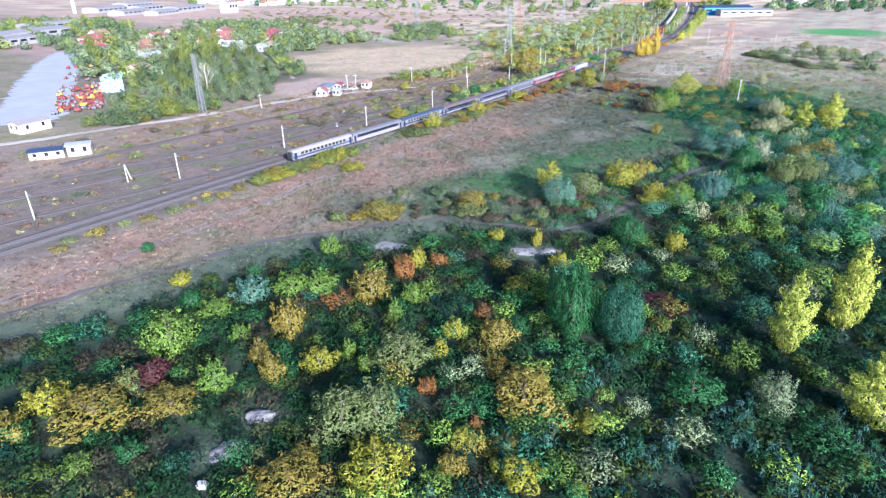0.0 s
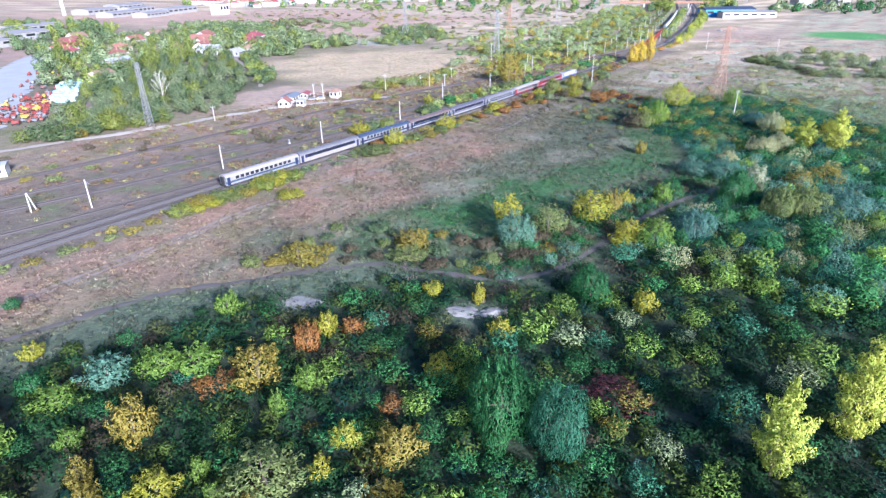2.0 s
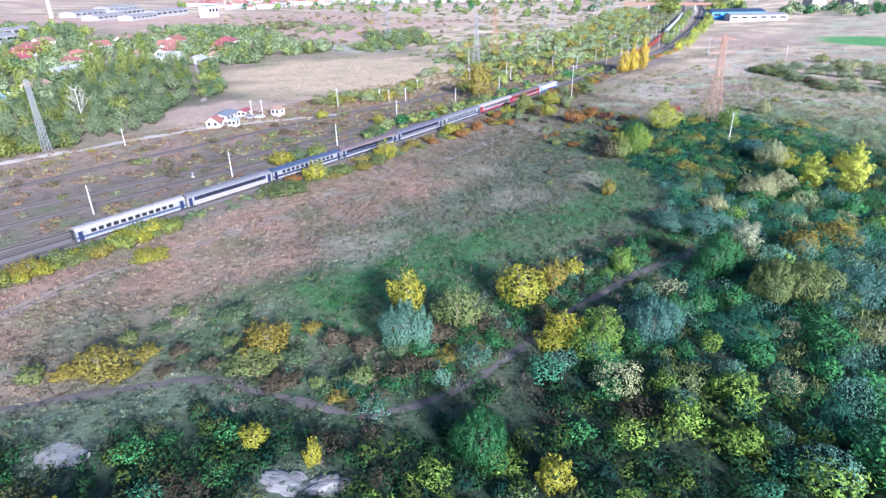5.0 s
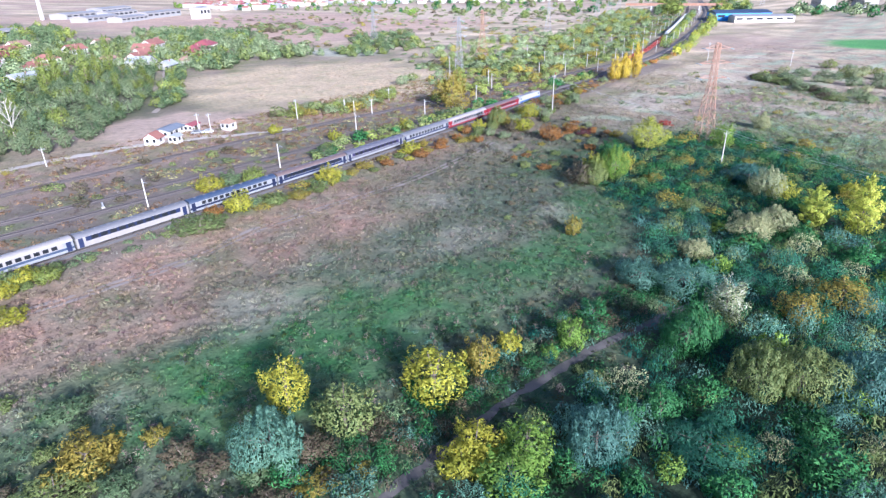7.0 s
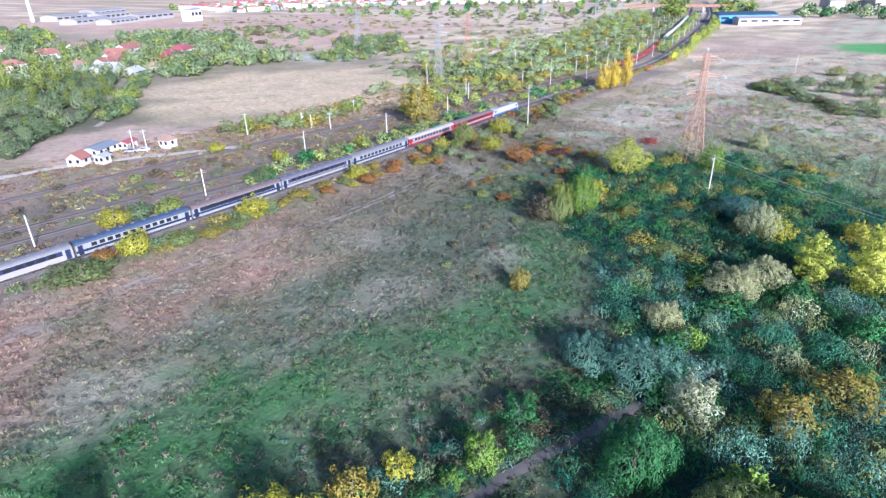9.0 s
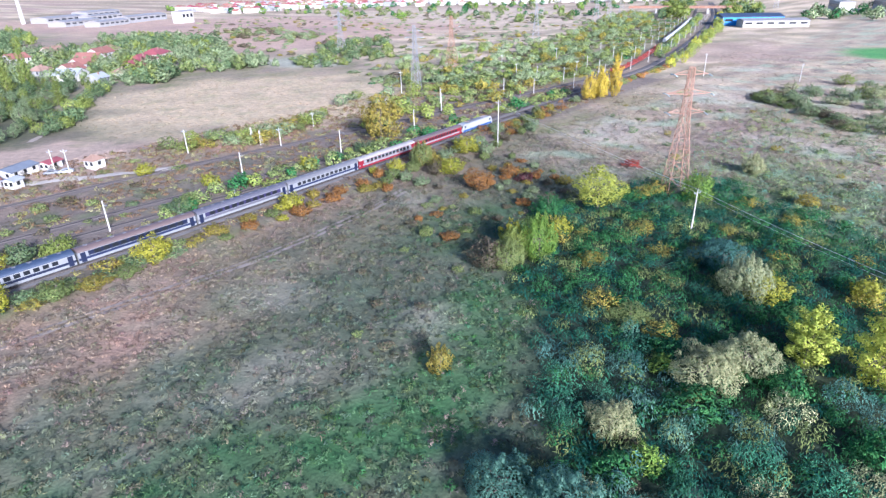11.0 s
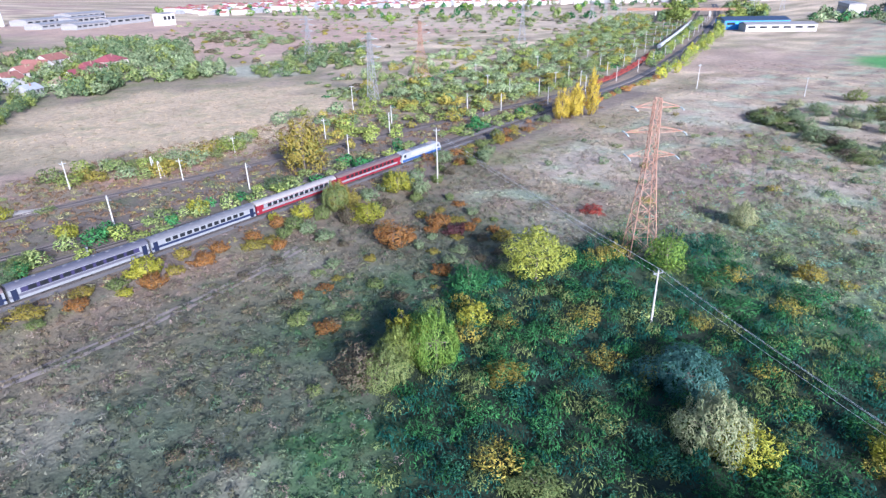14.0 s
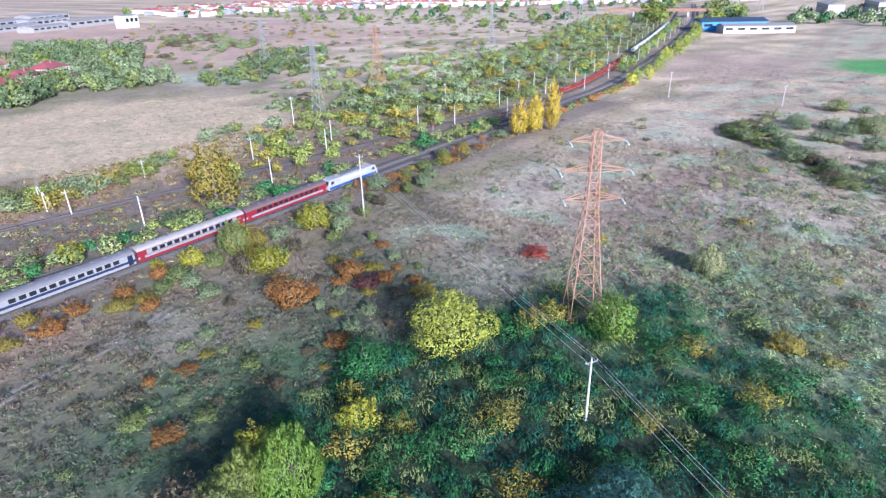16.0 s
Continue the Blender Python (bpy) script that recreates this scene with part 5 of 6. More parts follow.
plant("bush_lime", -56.8, 50.3, 3.7, 2.2)
plant("bush_lime", -58.6, 62.9, 4.2, 2.4)
plant("bush_lime", -60.1, 69.2, 4.0, 3.5)
plant("bush_yellow", -47.1, 64.4, 3.8, 3.7)
plant("bush_gold", -40.6, 66.9, 5.0, 5.4)
plant("bush_rust", -47.1, 72.7, 2.2, 3.4)
plant("bush_yellow", -46.1, 59.3, 3.0, 3.1)
plant("bush_gold", -37.7, 60.7, 3.1, 4.3)
plant("bush_olive", -49.9, 54.2, 5.3, 8.6)
plant("bush_gold", -30.1, 56.9, 5.7, 9.4)
plant("bush_olive", -45.9, 38.3, 7.1, 7.6)
plant("bush_olive", -42.9, 41.5, 7.3, 6.8)
plant("bush_yellow", -36.9, 35.0, 5.1, 7.7)
plant("bush_gold", -44.9, 28.8, 3.3, 9.2)
plant("bush_yellow", -82.1, 17.9, 4.2, 5.7)
plant("bush_gold", -74.5, 20.5, 4.2, 11.4)
plant("bush_gold", -68.6, 27.9, 3.1, 7.8)
plant("bush_gold", -80.4, 11.8, 4.5, 5.5)
plant("bush_lime", -66.6, 14.9, 2.2, 4.1)
plant("bush_green", -64.1, 19.9, 2.3, 3.7)
plant("bush_yellow", -21.1, 58.1, 1.8, 3.9)
plant("bush_yellow", -24.0, 44.9, 3.0, 5.6)
plant("bush_gold", -28.1, 47.8, 1.9, 4.4)
plant("bush_gold", -30.8, 41.2, 2.9, 3.5)
plant("bush_yellow", -17.6, 47.3, 1.5, 2.8)
plant("bush_rust", -42.5, 51.2, 2.3, 2.9)
plant("bush_rust", -32.5, 48.6, 2.2, 2.3)
plant("bush_yellow", -32.4, 45.3, 2.8, 3.0)
plant("tree_sage", -2.8, 75.3, 5.6, 5.0)
plant("bush_green", -12.1, 71.6, 3.8, 6.8)
plant("bush_yellow", -42.2, 141.9, 3.4, 6.0)
plant("bush_lime", -36.5, 143.1, 4.7, 7.5)
plant("bush_yellow", -28.9, 117.0, 4.3, 4.4)
plant("bush_yellow", -46.9, 82.7, 3.3, 4.7)
plant("bush_yellow", -44.6, 96.4, 3.5, 4.0)
plant("bush_yellow", -62.0, 100.4, 2.9, 3.7)
plant("bush_yellow", -53.1, 102.5, 4.1, 2.0)
plant("willow_green", -38.4, 116.3, 6.4, 7.0)
plant("bush_gold", -92.9, 95.2, 4.4, 8.2)
plant("bush_olive", -99.0, 88.2, 2.4, 4.1)
plant("bush_olive", -76.0, 110.1, 2.7, 8.2)

# the wood beside the huts, hedges and scrub, sown by region
r4 = random.Random(21)


def sow(n, place, kinds, h, w, gap, join=None):
    """Up to n plants where place() says yes, with gap between them; joined ones go into a grove."""
    done, tries = [], 0
    while len(done) < n and tries < n * 40:
        tries += 1
        p = place()
        if p is None or any((p[0] - a) ** 2 + (p[1] - b) ** 2 < gap * gap for a, b in done):
            continue
        done.append(p)
        s = r4.uniform(0.7, 1.25)
        item = (r4.choice(kinds), p[0], p[1], r4.uniform(*h) * s, r4.uniform(*w) * s)
        if join is None:
            plant(*item)
        else:
            join.append(item)


BASE = {}


def grove(name, label, items, leaves, swell, tone=(0.75, 1.2)):
    """Many plants that run into one another, as one mesh."""
    vs, ts, ns = [], [], []
    for kind, x, y, h, w in items:
        form, colour = kind.split("_")
        if swell > 1.3 and form != "poplar":
            form = "mound"
        key = (form, leaves, int(abs(x * 5 + y)) % 3)
        if key not in BASE:
            _, n, ll, lw, lobes = shape(form, 40 + len(BASE))
            v, f, nn = crown_leaves(lobes, leaves, ll * swell, lw * swell, droop=np.array((0, 0, 1.0)) if form in ("willow", "poplar") else None)
            BASE[key] = (v, nn, *extent(v))
        v, nn, w0, h0 = BASE[key]
        a = rng.uniform(0, 6.28)
        q = v * np.array((w / w0, w / w0, h / h0))
        q = np.stack([q[:, 0] * np.cos(a) - q[:, 1] * np.sin(a) + x, q[:, 0] * np.sin(a) + q[:, 1] * np.cos(a) + y, q[:, 2] + gz(x, y) - 0.05], 1)
        cols = np.array(LEAF[colour]) * rng.uniform(*tone)
        t = cols[rng.integers(0, 3, len(v) // 3)]
        vs.append(q)
        ns.append(np.stack([nn[:, 0] * np.cos(a) - nn[:, 1] * np.sin(a), nn[:, 0] * np.sin(a) + nn[:, 1] * np.cos(a), nn[:, 2]], 1))
        ts.append(np.repeat(t, 3, axis=0))
    v = np.concatenate(vs)
    return tagged(new(name, raw_mesh(name, v, np.arange(len(v), dtype=np.int32).reshape(-1, 3), M["cover"], np.concatenate(ts), np.concatenate(ns))), label, "shrubs", kind="stuff")


gardens, scrub, farwood, railside, shrubs_near, shrubs_right, shrubs_wet, shrubs_far = [], [], [], [], [], [], [], []


def inside(poly, x, y):
    c = False
    for (ax, ay), (bx, by) in zip(poly, poly[1:] + poly[:1]):
        if (ay > y) != (by > y) and x < (bx - ax) * (y - ay) / (by - ay) + ax:
            c = not c
    return c


def within(poly):
    x0, x1, y0, y1 = min(p[0] for p in poly), max(p[0] for p in poly), min(p[1] for p in poly), max(p[1] for p in poly)

    def f():
        p = r4.uniform(x0, x1), r4.uniform(y0, y1)
        return p if inside(poly, *p) else None
    return f


WOOD = [(-250, 108), (-240, 130), (-238, 150), (-238, 168), (-246, 188), (-262, 198), (-300, 232), (-345, 258), (-395, 282), (-440, 262), (-405, 205), (-345, 165), (-290, 128)]
sow(250, within(WOOD), ["tree_fern", "poplar_sage", "tree_sage", "poplar_moss", "poplar_sage", "poplar_fern", "tree_moss"], (4.5, 7.5), (4.5, 6.5), 4.6)
for x, y, h in ((-408, 262, 23), (-388, 240, 20), (-380, 222, 21), (-372, 214, 18), (-500, 214, 15), (-455, 196, 16), (-398, 250, 15)):
    plant("poplar_fern", x, y, h, 7)
sow(26, within([(-252, 100), (-240, 112), (-240, 150), (-258, 130)]), ["tree_fern", "bush_gold", "bush_fern", "tree_moss"], (4, 6.5), (6, 8), 4)
sow(40, within([(-275, 222), (-285, 240), (-390, 300), (-380, 285)]), ["tree_moss", "bush_moss", "bush_fern"], (4, 6), (5, 7), 4, railside)
# gardens among the houses
sow(290, within([(-400, 270), (-395, 320), (-360, 400), (-430, 420), (-620, 440), (-640, 300), (-520, 200), (-430, 240)]), ["tree_sage", "tree_moss", "willow_olive", "tree_sage"], (5, 8), (6, 10), 6.5, gardens)
sow(70, within([(-330, 400), (-360, 405), (-460, 520), (-430, 560), (-330, 470)]), ["tree_moss", "bush_moss", "bush_olive", "tree_fern"], (4, 6), (6, 9), 7, gardens)
sow(150, within([(-640, 190), (-560, 180), (-520, 230), (-620, 330), (-900, 420), (-1000, 330)]), ["tree_moss", "tree_fern"], (6, 10), (7, 12), 8, gardens)
sow(60, within([(-360, 150), (-330, 175), (-420, 232), (-520, 255), (-620, 250), (-480, 190)]), ["tree_sage", "tree_moss", "tree_fern"], (5, 8), (6, 10), 8, gardens)
# tree belts beyond the houses and the straw field
sow(120, within([(-455, 345), (-430, 385), (-465, 420), (-590, 480), (-690, 465), (-735, 430), (-600, 385), (-530, 365)]), ["tree_sage", "tree_moss", "tree_sage", "tree_moss", "tree_fern"], (5, 8), (8, 12), 8, gardens)
sow(40, within([(-365, 318), (-375, 302), (-460, 326), (-455, 352), (-400, 345)]), ["tree_moss", "tree_sage", "tree_fern", "tree_olive"], (5, 8), (7, 10), 7, gardens)
sow(70, within([(-470, 478), (-520, 565), (-670, 592), (-690, 515), (-560, 500)]), ["bush_olive", "tree_sage", "bush_sage", "bush_brown"], (2, 4), (6, 10), 9, gardens)
# hedge at the foot of the straw field and along the sidings
sow(34, within([(-226, 330), (-205, 300), (-200, 270), (-212, 252), (-222, 245), (-226, 262), (-214, 290), (-238, 355)]), ["bush_sage", "bush_fern", "bush_olive", "bush_gold"], (2.5, 4.5), (5, 7), 4, railside)
sow(60, within([(-230, 350), (-205, 330), (-182, 300), (-176, 330), (-172, 400), (-195, 420), (-225, 400)]), ["bush_moss", "bush_fern", "bush_olive", "bush_gold", "tree_fern"], (2.5, 5), (4, 7), 4.5, scrub)
sow(60, lambda: (r4.uniform(-166, -156), r4.uniform(215, 420)), ["bush_fern", "bush_olive", "bush_green", "bush_olive"], (2, 4), (4, 6), 4.2, scrub)
sow(34, lambda: (r4.uniform(-235, -180), r4.uniform(40, 250)), ["bush_olive", "bush_brown", "bush_gold", "bush_brown"], (0.9, 2), (2.5, 5), 8, railside)
sow(20, within([(-195, 150), (-168, 150), (-166, 215), (-190, 240)]), ["bush_moss", "bush_brown", "bush_olive"], (1, 2.2), (3, 5), 5, railside)
# near side of the train
def strip(x0, x1, y0, y1):
    return lambda: (float(track_x("main", 0)) * 0 + r4.uniform(x0, x1), r4.uniform(y0, y1))


sow(26, strip(-139.5, -135.5, 94, 132), ["bush_gold", "bush_olive", "bush_yellow", "bush_fern"], (2.0, 3.0), (4.5, 6), 2.6)
sow(22, strip(-140, -135, 178, 214), ["bush_olive", "bush_gold", "bush_moss"], (1.2, 2.0), (3, 5), 3.2, railside)
sow(16, strip(-140, -136, 40, 92), ["bush_olive", "bush_moss", "bush_gold"], (1, 2), (3, 4.5), 4, railside)
sow(24, strip(-142, -136, 125, 185), ["bush_moss", "bush_olive", "bush_moss"], (0.9, 1.8), (2.5, 4), 2.8, railside)
sow(34, within([(-142, 290), (-128, 262), (-118, 280), (-128, 330), (-146, 400), (-149, 400)]), ["bush_gold", "bush_sage", "willow_olive", "bush_olive", "bush_rust", "bush_sage", "bush_brown"], (2, 4), (3.5, 5.5), 3.4)
sow(26, within([(-150, 330), (-142, 318), (-136, 335), (-146, 405), (-151, 400)]), ["bush_rust", "bush_gold", "bush_olive", "bush_brown"], (1.2, 2.2), (3, 5), 3, railside)
sow(18, strip(-140, -132, 215, 275), ["bush_gold", "bush_olive", "bush_rust", "bush_yellow"], (1.5, 2.8), (3, 5), 4)
# scrub between the sidings and beyond the pylons
SCRUB = [(-215, 400), (-185, 405), (-176, 470), (-182, 540), (-205, 610), (-240, 700), (-290, 830), (-340, 960), (-390, 1000), (-380, 900), (-330, 760), (-300, 640), (-330, 520), (-300, 430), (-240, 390)]
sow(420, within(SCRUB), ["tree_sage", "tree_fern", "bush_olive", "bush_sage", "bush_gold", "willow_olive", "bush_sage"], (3, 5.5), (5, 8), 5, scrub)
def along(key, d0, d1, y0, y1):
    def f():
        y = r4.uniform(y0, y1)
        return float(track_x(key, y)) + r4.uniform(d0, d1), y
    return f


sow(60, along("main", 4.5, 12, 520, 930), ["tree_fern", "poplar_fern", "poplar_fern", "bush_yellow"], (5, 9), (5, 6.5), 5, scrub)
sow(30, along("main", 4, 7, 420, 520), ["bush_olive", "bush_gold", "bush_rust"], (1.5, 2.5), (3.5, 5), 3.5, scrub)
sow(60, along("goods", 4.5, 10, 560, 930), ["tree_fern", "bush_fern", "tree_moss"], (4, 7), (5, 7), 5, scrub)
sow(90, along("goods", -40, -8, 900, 1200), ["tree_moss", "tree_fern"], (8, 12), (9, 12), 9, farwood)
sow(50, along("main", 10, 60, 940, 1200), ["tree_moss", "tree_fern"], (8, 12), (9, 12), 9, farwood)
# thicket out on the plain
sow(46, within([(-90, 455), (-62, 425), (-36, 402), (-10, 400), (-5, 470), (-45, 520), (-72, 505)]), ["bush_sage", "tree_fern", "tree_sage", "bush_cream", "tree_sage"], (3, 5.5), (5, 8), 4.5)
sow(26, within([(-90, 455), (-62, 425), (-36, 402), (-45, 420), (-80, 465)]), ["bush_olive", "bush_brown", "bush_sage"], (2, 3), (5, 7), 4)
# lone bushes on the plain
sow(60, within([(-125, 335), (-70, 335), (-10, 300), (30, 300), (30, 420), (-60, 420), (-125, 470)]), ["bush_olive", "bush_cream", "bush_brown", "bush_gold", "bush_moss"], (0.9, 2.2), (2, 4.2), 7, railside)
# shrubs of the meadow's edge
sow(40, within([(-118, 262), (-92, 240), (-88, 300), (-120, 312)]), ["bush_rust", "bush_brown", "bush_brown", "bush_gold", "bush_olive", "bush_sage"], (0.8, 2), (2, 4), 4)
sow(26, within([(-128, 240), (-70, 200), (-90, 262), (-120, 270)]), ["bush_brown", "bush_brown", "bush_olive"], (0.8, 1.5), (1.6, 3), 5, railside)
sow(30, within([(-100, 86), (-80, 106), (-56, 114), (-50, 140), (-70, 128), (-100, 112)]), ["bush_brown", "bush_olive", "bush_moss", "bush_gold"], (1.2, 2.6), (3, 5), 4)
sow(90, lambda: (lambda y: (float(np.interp(y, PATH_Y, PATH_X)) - r4.uniform(2, 10), y))(r4.uniform(112, 200)), ["bush_green", "bush_brown", "bush_moss", "bush_silver", "bush_brown", "bush_green", "bush_dark"], (0.9, 2.4), (2.2, 4.2), 2.2, shrubs_near)
# thicket, near part: autumn shrubs; beyond: willows and dogwood
STANDING = [(-24, 246), (-15.5, 246), (-37, 262.4), (-34.1, 233.5), (-30.4, 239.6), (-43.6, 272), (-40, 216), (-28.2, 195.7), (-31.3, 153.7), (-4.1, 90.5), (2.6, 101.5), (7.5, 79.5), (-32.7, 77.5), (-14.5, 180.4), (-29.9, 181.5), (-77.4, 286.2)]


def dense(x0, x1, y0, y1, lo=0.6):
    def f():
        p = r4.uniform(x0, x1), r4.uniform(y0, y1)
        clear = all((p[0] - a) ** 2 + (p[1] - b) ** 2 > 30 for a, b in STANDING)
        return p if clear and float(thicket(*p)) > lo else None
    return f


sow(100, dense(-100, -20, 0, 100), ["bush_gold", "bush_green", "bush_green", "bush_green", "bush_teal", "bush_lime", "bush_green"], (1.4, 2.8), (3.5, 5.5), 3.6, shrubs_near)
sow(170, dense(-45, 35, 20, 150), ["bush_green", "bush_lime", "bush_green", "bush_lime", "bush_teal", "bush_sage"], (2, 3.6), (3.5, 6), 3.8, shrubs_right)
sow(210, dense(-50, 45, 135, 240), ["willow_teal", "willow_silver", "willow_blue", "willow_olive", "willow_teal", "bush_lime", "willow_silver", "willow_cream", "bush_green"], (2.5, 5), (4, 6.5), 4.0, shrubs_wet)
sow(140, dense(-92, 20, 235, 320), ["bush_teal", "willow_teal", "bush_olive", "willow_green", "bush_green", "bush_green", "bush_gold"], (1.6, 3), (3.5, 6), 4.4, shrubs_far)

# scattered scrub over the far plain
FARPLAIN = [(-250, 400), (-330, 520), (-300, 640), (-340, 800), (-420, 960), (-700, 900), (-900, 640), (-640, 470), (-440, 430), (-330, 405)]
sow(460, within(FARPLAIN), ["bush_olive", "bush_sage", "tree_sage", "bush_brown", "bush_cream", "bush_gold"], (1, 2.8), (4, 9), 8, farwood)
sow(330, lambda: (r4.uniform(-1300, -400), r4.uniform(760, 1500)), ["tree_green", "tree_lime", "tree_olive"], (6, 10), (8, 13), 12, farwood)
sow(60, lambda: (r4.uniform(-170, 60), r4.uniform(930, 1150)), ["tree_green", "tree_sage"], (8, 12), (9, 14), 10, farwood)
grove("garden_trees", "green trees of the village gardens", gardens, 340, 2.1)
# scrub tone raised: some distance haze is put into its leaf colour
grove("scrub", "mixed green and yellow scrub along the railway", scrub, 300, 1.9, (0.95, 1.5))
grove("railside_bushes", "low olive and brown bushes on the railway land", railside, 400, 1.6)
grove("distant_scrub", "distant scrub and trees of the plain", farwood, 150, 3.2)
grove("thicket_shrubs", "mixed autumn shrubs of the thicket", shrubs_near, 850, 1.05, (0.6, 1.3))
grove("thicket_shrubs", "green and blue-green shrubs of the thicket", shrubs_right, 950, 1.05, (0.65, 1.35))
grove("thicket_shrubs", "silvery and blue-green willow shrubs of the thicket", shrubs_wet, 1500, 1.1, (0.7, 1.4))
grove("thicket_shrubs", "low blue-green and ochre shrubs of the thicket", shrubs_far, 1000, 0.9, (0.7, 1.3))

# ---- undergrowth: low leafy mounds that nobody could count ----
PAL = {k: np.array(v).mean(axis=0) for k, v in LEAF.items()}


def mounds(name, label, x0, x1, y0, y1, step, dens, size, height, leaves, leaf, colours, upright=0):
    gx_, gy_ = np.meshgrid(np.arange(x0, x1, step), np.arange(y0, y1, step))
    x = gx_.ravel() + rng.uniform(-0.6, 0.6, gx_.size) * step
    y = gy_.ravel() + rng.uniform(-0.6, 0.6, gx_.size) * step
    keep = rng.random(len(x)) < dens(x, y)
    x, y = x[keep], y[keep]
    n = len(x)
    r = rng.uniform(*size, n)
    h = rng.uniform(*height, n) * (1 + 0.35 * drift(x, y, 18, 3))
    tint = colours(x, y)
    who = np.repeat(np.arange(n), leaves)
    d = rng.normal(size=(len(who), 3))
    d[:, 2] = np.abs(d[:, 2]) * 0.9 + 0.05
    d /= np.linalg.norm(d, axis=1, keepdims=True)
    k = 0.6 + 0.5 * rng.random((len(who), 1)) ** 0.7
    p = d * k * np.stack([r, r, h], 1)[who]
    p += np.stack([x, y, lift(x, y)], 1)[who]
    nor = d + 0.3 * rng.normal(size=d.shape) + np.array((0, 0, 0.2))
    if upright:
        nor = nor * np.array((0.5, 0.5, 0.3)) + np.array((0, 0, 0.75)) if upright < 2 else nor * np.array((0.8, 0.8, 0.2)) + np.array((0, 0, 0.3))
    v, f = leaf_quads(p, nor, leaf[0], leaf[1], np.array((0, 0, 1.0)) if upright else None)
    t = tint[who] * rng.uniform(0.85, 1.15, (len(who), 1))
    soft = unit(d + np.array((0, 0, 0.9 if upright else 0.35)) + (0.35 if upright else 0.2) * rng.normal(size=d.shape))
    ob = new(name, raw_mesh(name, v, f, M["cover"], np.repeat(t, 3, axis=0), np.repeat(soft, 3, axis=0)))
    return tagged(ob, label, "undergrowth", kind="stuff")


def blend_tints(x, y, names, seed, size):
    """Patches of the named colours, drifting into one another, each plant with its own."""
    n = len(names)
    u = 0.5 + 0.75 * drift(x, y, size, seed) + rng.normal(0, 0.16, len(x))
    i = np.clip((u * n).astype(int), 0, n - 1)
    return np.array([PAL[k] for k in names])[i]


def open_rail(x, y):
    clear = np.ones_like(x)
    for key in TRACKS:
        clear *= np.abs(x - track_x(key, y)) > 2.9
    return clear


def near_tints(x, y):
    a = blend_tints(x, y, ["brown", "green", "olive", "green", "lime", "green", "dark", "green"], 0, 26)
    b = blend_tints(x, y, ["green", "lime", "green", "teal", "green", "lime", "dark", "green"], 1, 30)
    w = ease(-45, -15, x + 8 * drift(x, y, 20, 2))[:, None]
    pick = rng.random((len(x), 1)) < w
    # leaf colours cut to a third: shade of the gaps between crowns
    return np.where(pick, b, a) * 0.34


def far_tints(x, y):
    a = blend_tints(x, y, ["olive", "green", "dark", "teal", "green", "silver", "teal", "blue"], 2, 34) * 1.05
    b = blend_tints(x, y, ["olive", "green", "dark", "green", "teal", "olive", "green", "dark"], 3, 26) * 0.95
    return np.where((y + 10 * drift(x, y, 20, 2) > 228)[:, None], b, a)


def rail_tints(x, y):
    return blend_tints(x, y, ["brown", "brown", "olive", "brown", "moss", "brown", "sage", "brown"], 1, 18) * np.array((1.55, 1.15, 1.1))


mounds("railside_weeds", "brown and olive weeds between the sidings", -232, -140, 10, 440, 2.2, lambda x, y: open_rail(x, y) * ease(-0.4, 0.2, drift(x, y, 24, 3) + 0.35 * ease(160, 220, y) - 0.2) * (1 - 0.5 * ease(150, 60, y)), (0.7, 1.7), (0.3, 1.1), 30, (0.52, 0.22), rail_tints)
def beyond(x, y):
    d = x - track_x("goods", y)
    return ease(-105, -85, d) * (1 - ease(-9, -6, d)) * ease(-0.35, 0.2, drift(x, y, 40, 1))


mounds("low_scrub", "low olive scrub beyond the railway", -420, -170, 385, 900, 4.4, beyond, (1.8, 3.6), (0.9, 2.4), 56, (1.0, 0.5), lambda x, y: blend_tints(x, y, ["olive", "sage", "brown", "olive", "gold", "sage", "olive", "green"], 0, 40) * 0.9)
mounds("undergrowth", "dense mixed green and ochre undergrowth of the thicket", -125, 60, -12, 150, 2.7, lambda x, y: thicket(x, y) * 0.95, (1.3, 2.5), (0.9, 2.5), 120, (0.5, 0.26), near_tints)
mounds("undergrowth", "dense blue-green undergrowth of the thicket", -95, 60, 150, 330, 2.8, lambda x, y: thicket(x, y) * 0.95, (1.3, 2.6), (0.9, 2.6), 130, (0.58, 0.16), far_tints, 2)
mounds("tall_weeds", "stand of blue-green goldenrod stalks", -30, 52, 8, 100, 1.15, lambda x, y: thicket(x, y) * (1 - ease(55, 90, y + 14 * drift(x, y, 18, 1))) * ease(8, 26, y) * ease(-0.2, 0.25, drift(x, y, 24, 3) + ease(-20, 20, x) - 0.4), (0.4, 0.8), (1.4, 2.2), 30, (0.7, 0.12), lambda x, y: blend_tints(x, y, ["teal", "blue", "teal"], 1, 12) * 1.0, 2)


def grass_tints(x, y):
    c = ground_tint(x, y)
    return c * rng.uniform(0.5, 1.5, (len(x), 1)) + rng.uniform(-0.02, 0.02, (len(x), 3))


def open_land(x, y):
    clear = np.ones_like(x)
    for key in TRACKS:
        clear *= np.abs(x - track_x(key, y)) > 2.4
    clear *= np.abs(x - np.interp(y, PATH_Y, PATH_X)) > 0.8
    return (1 - thicket(x, y)) * clear * (0.35 + 0.65 * ease(-0.5, 0.5, drift(x, y, 12, 1)))


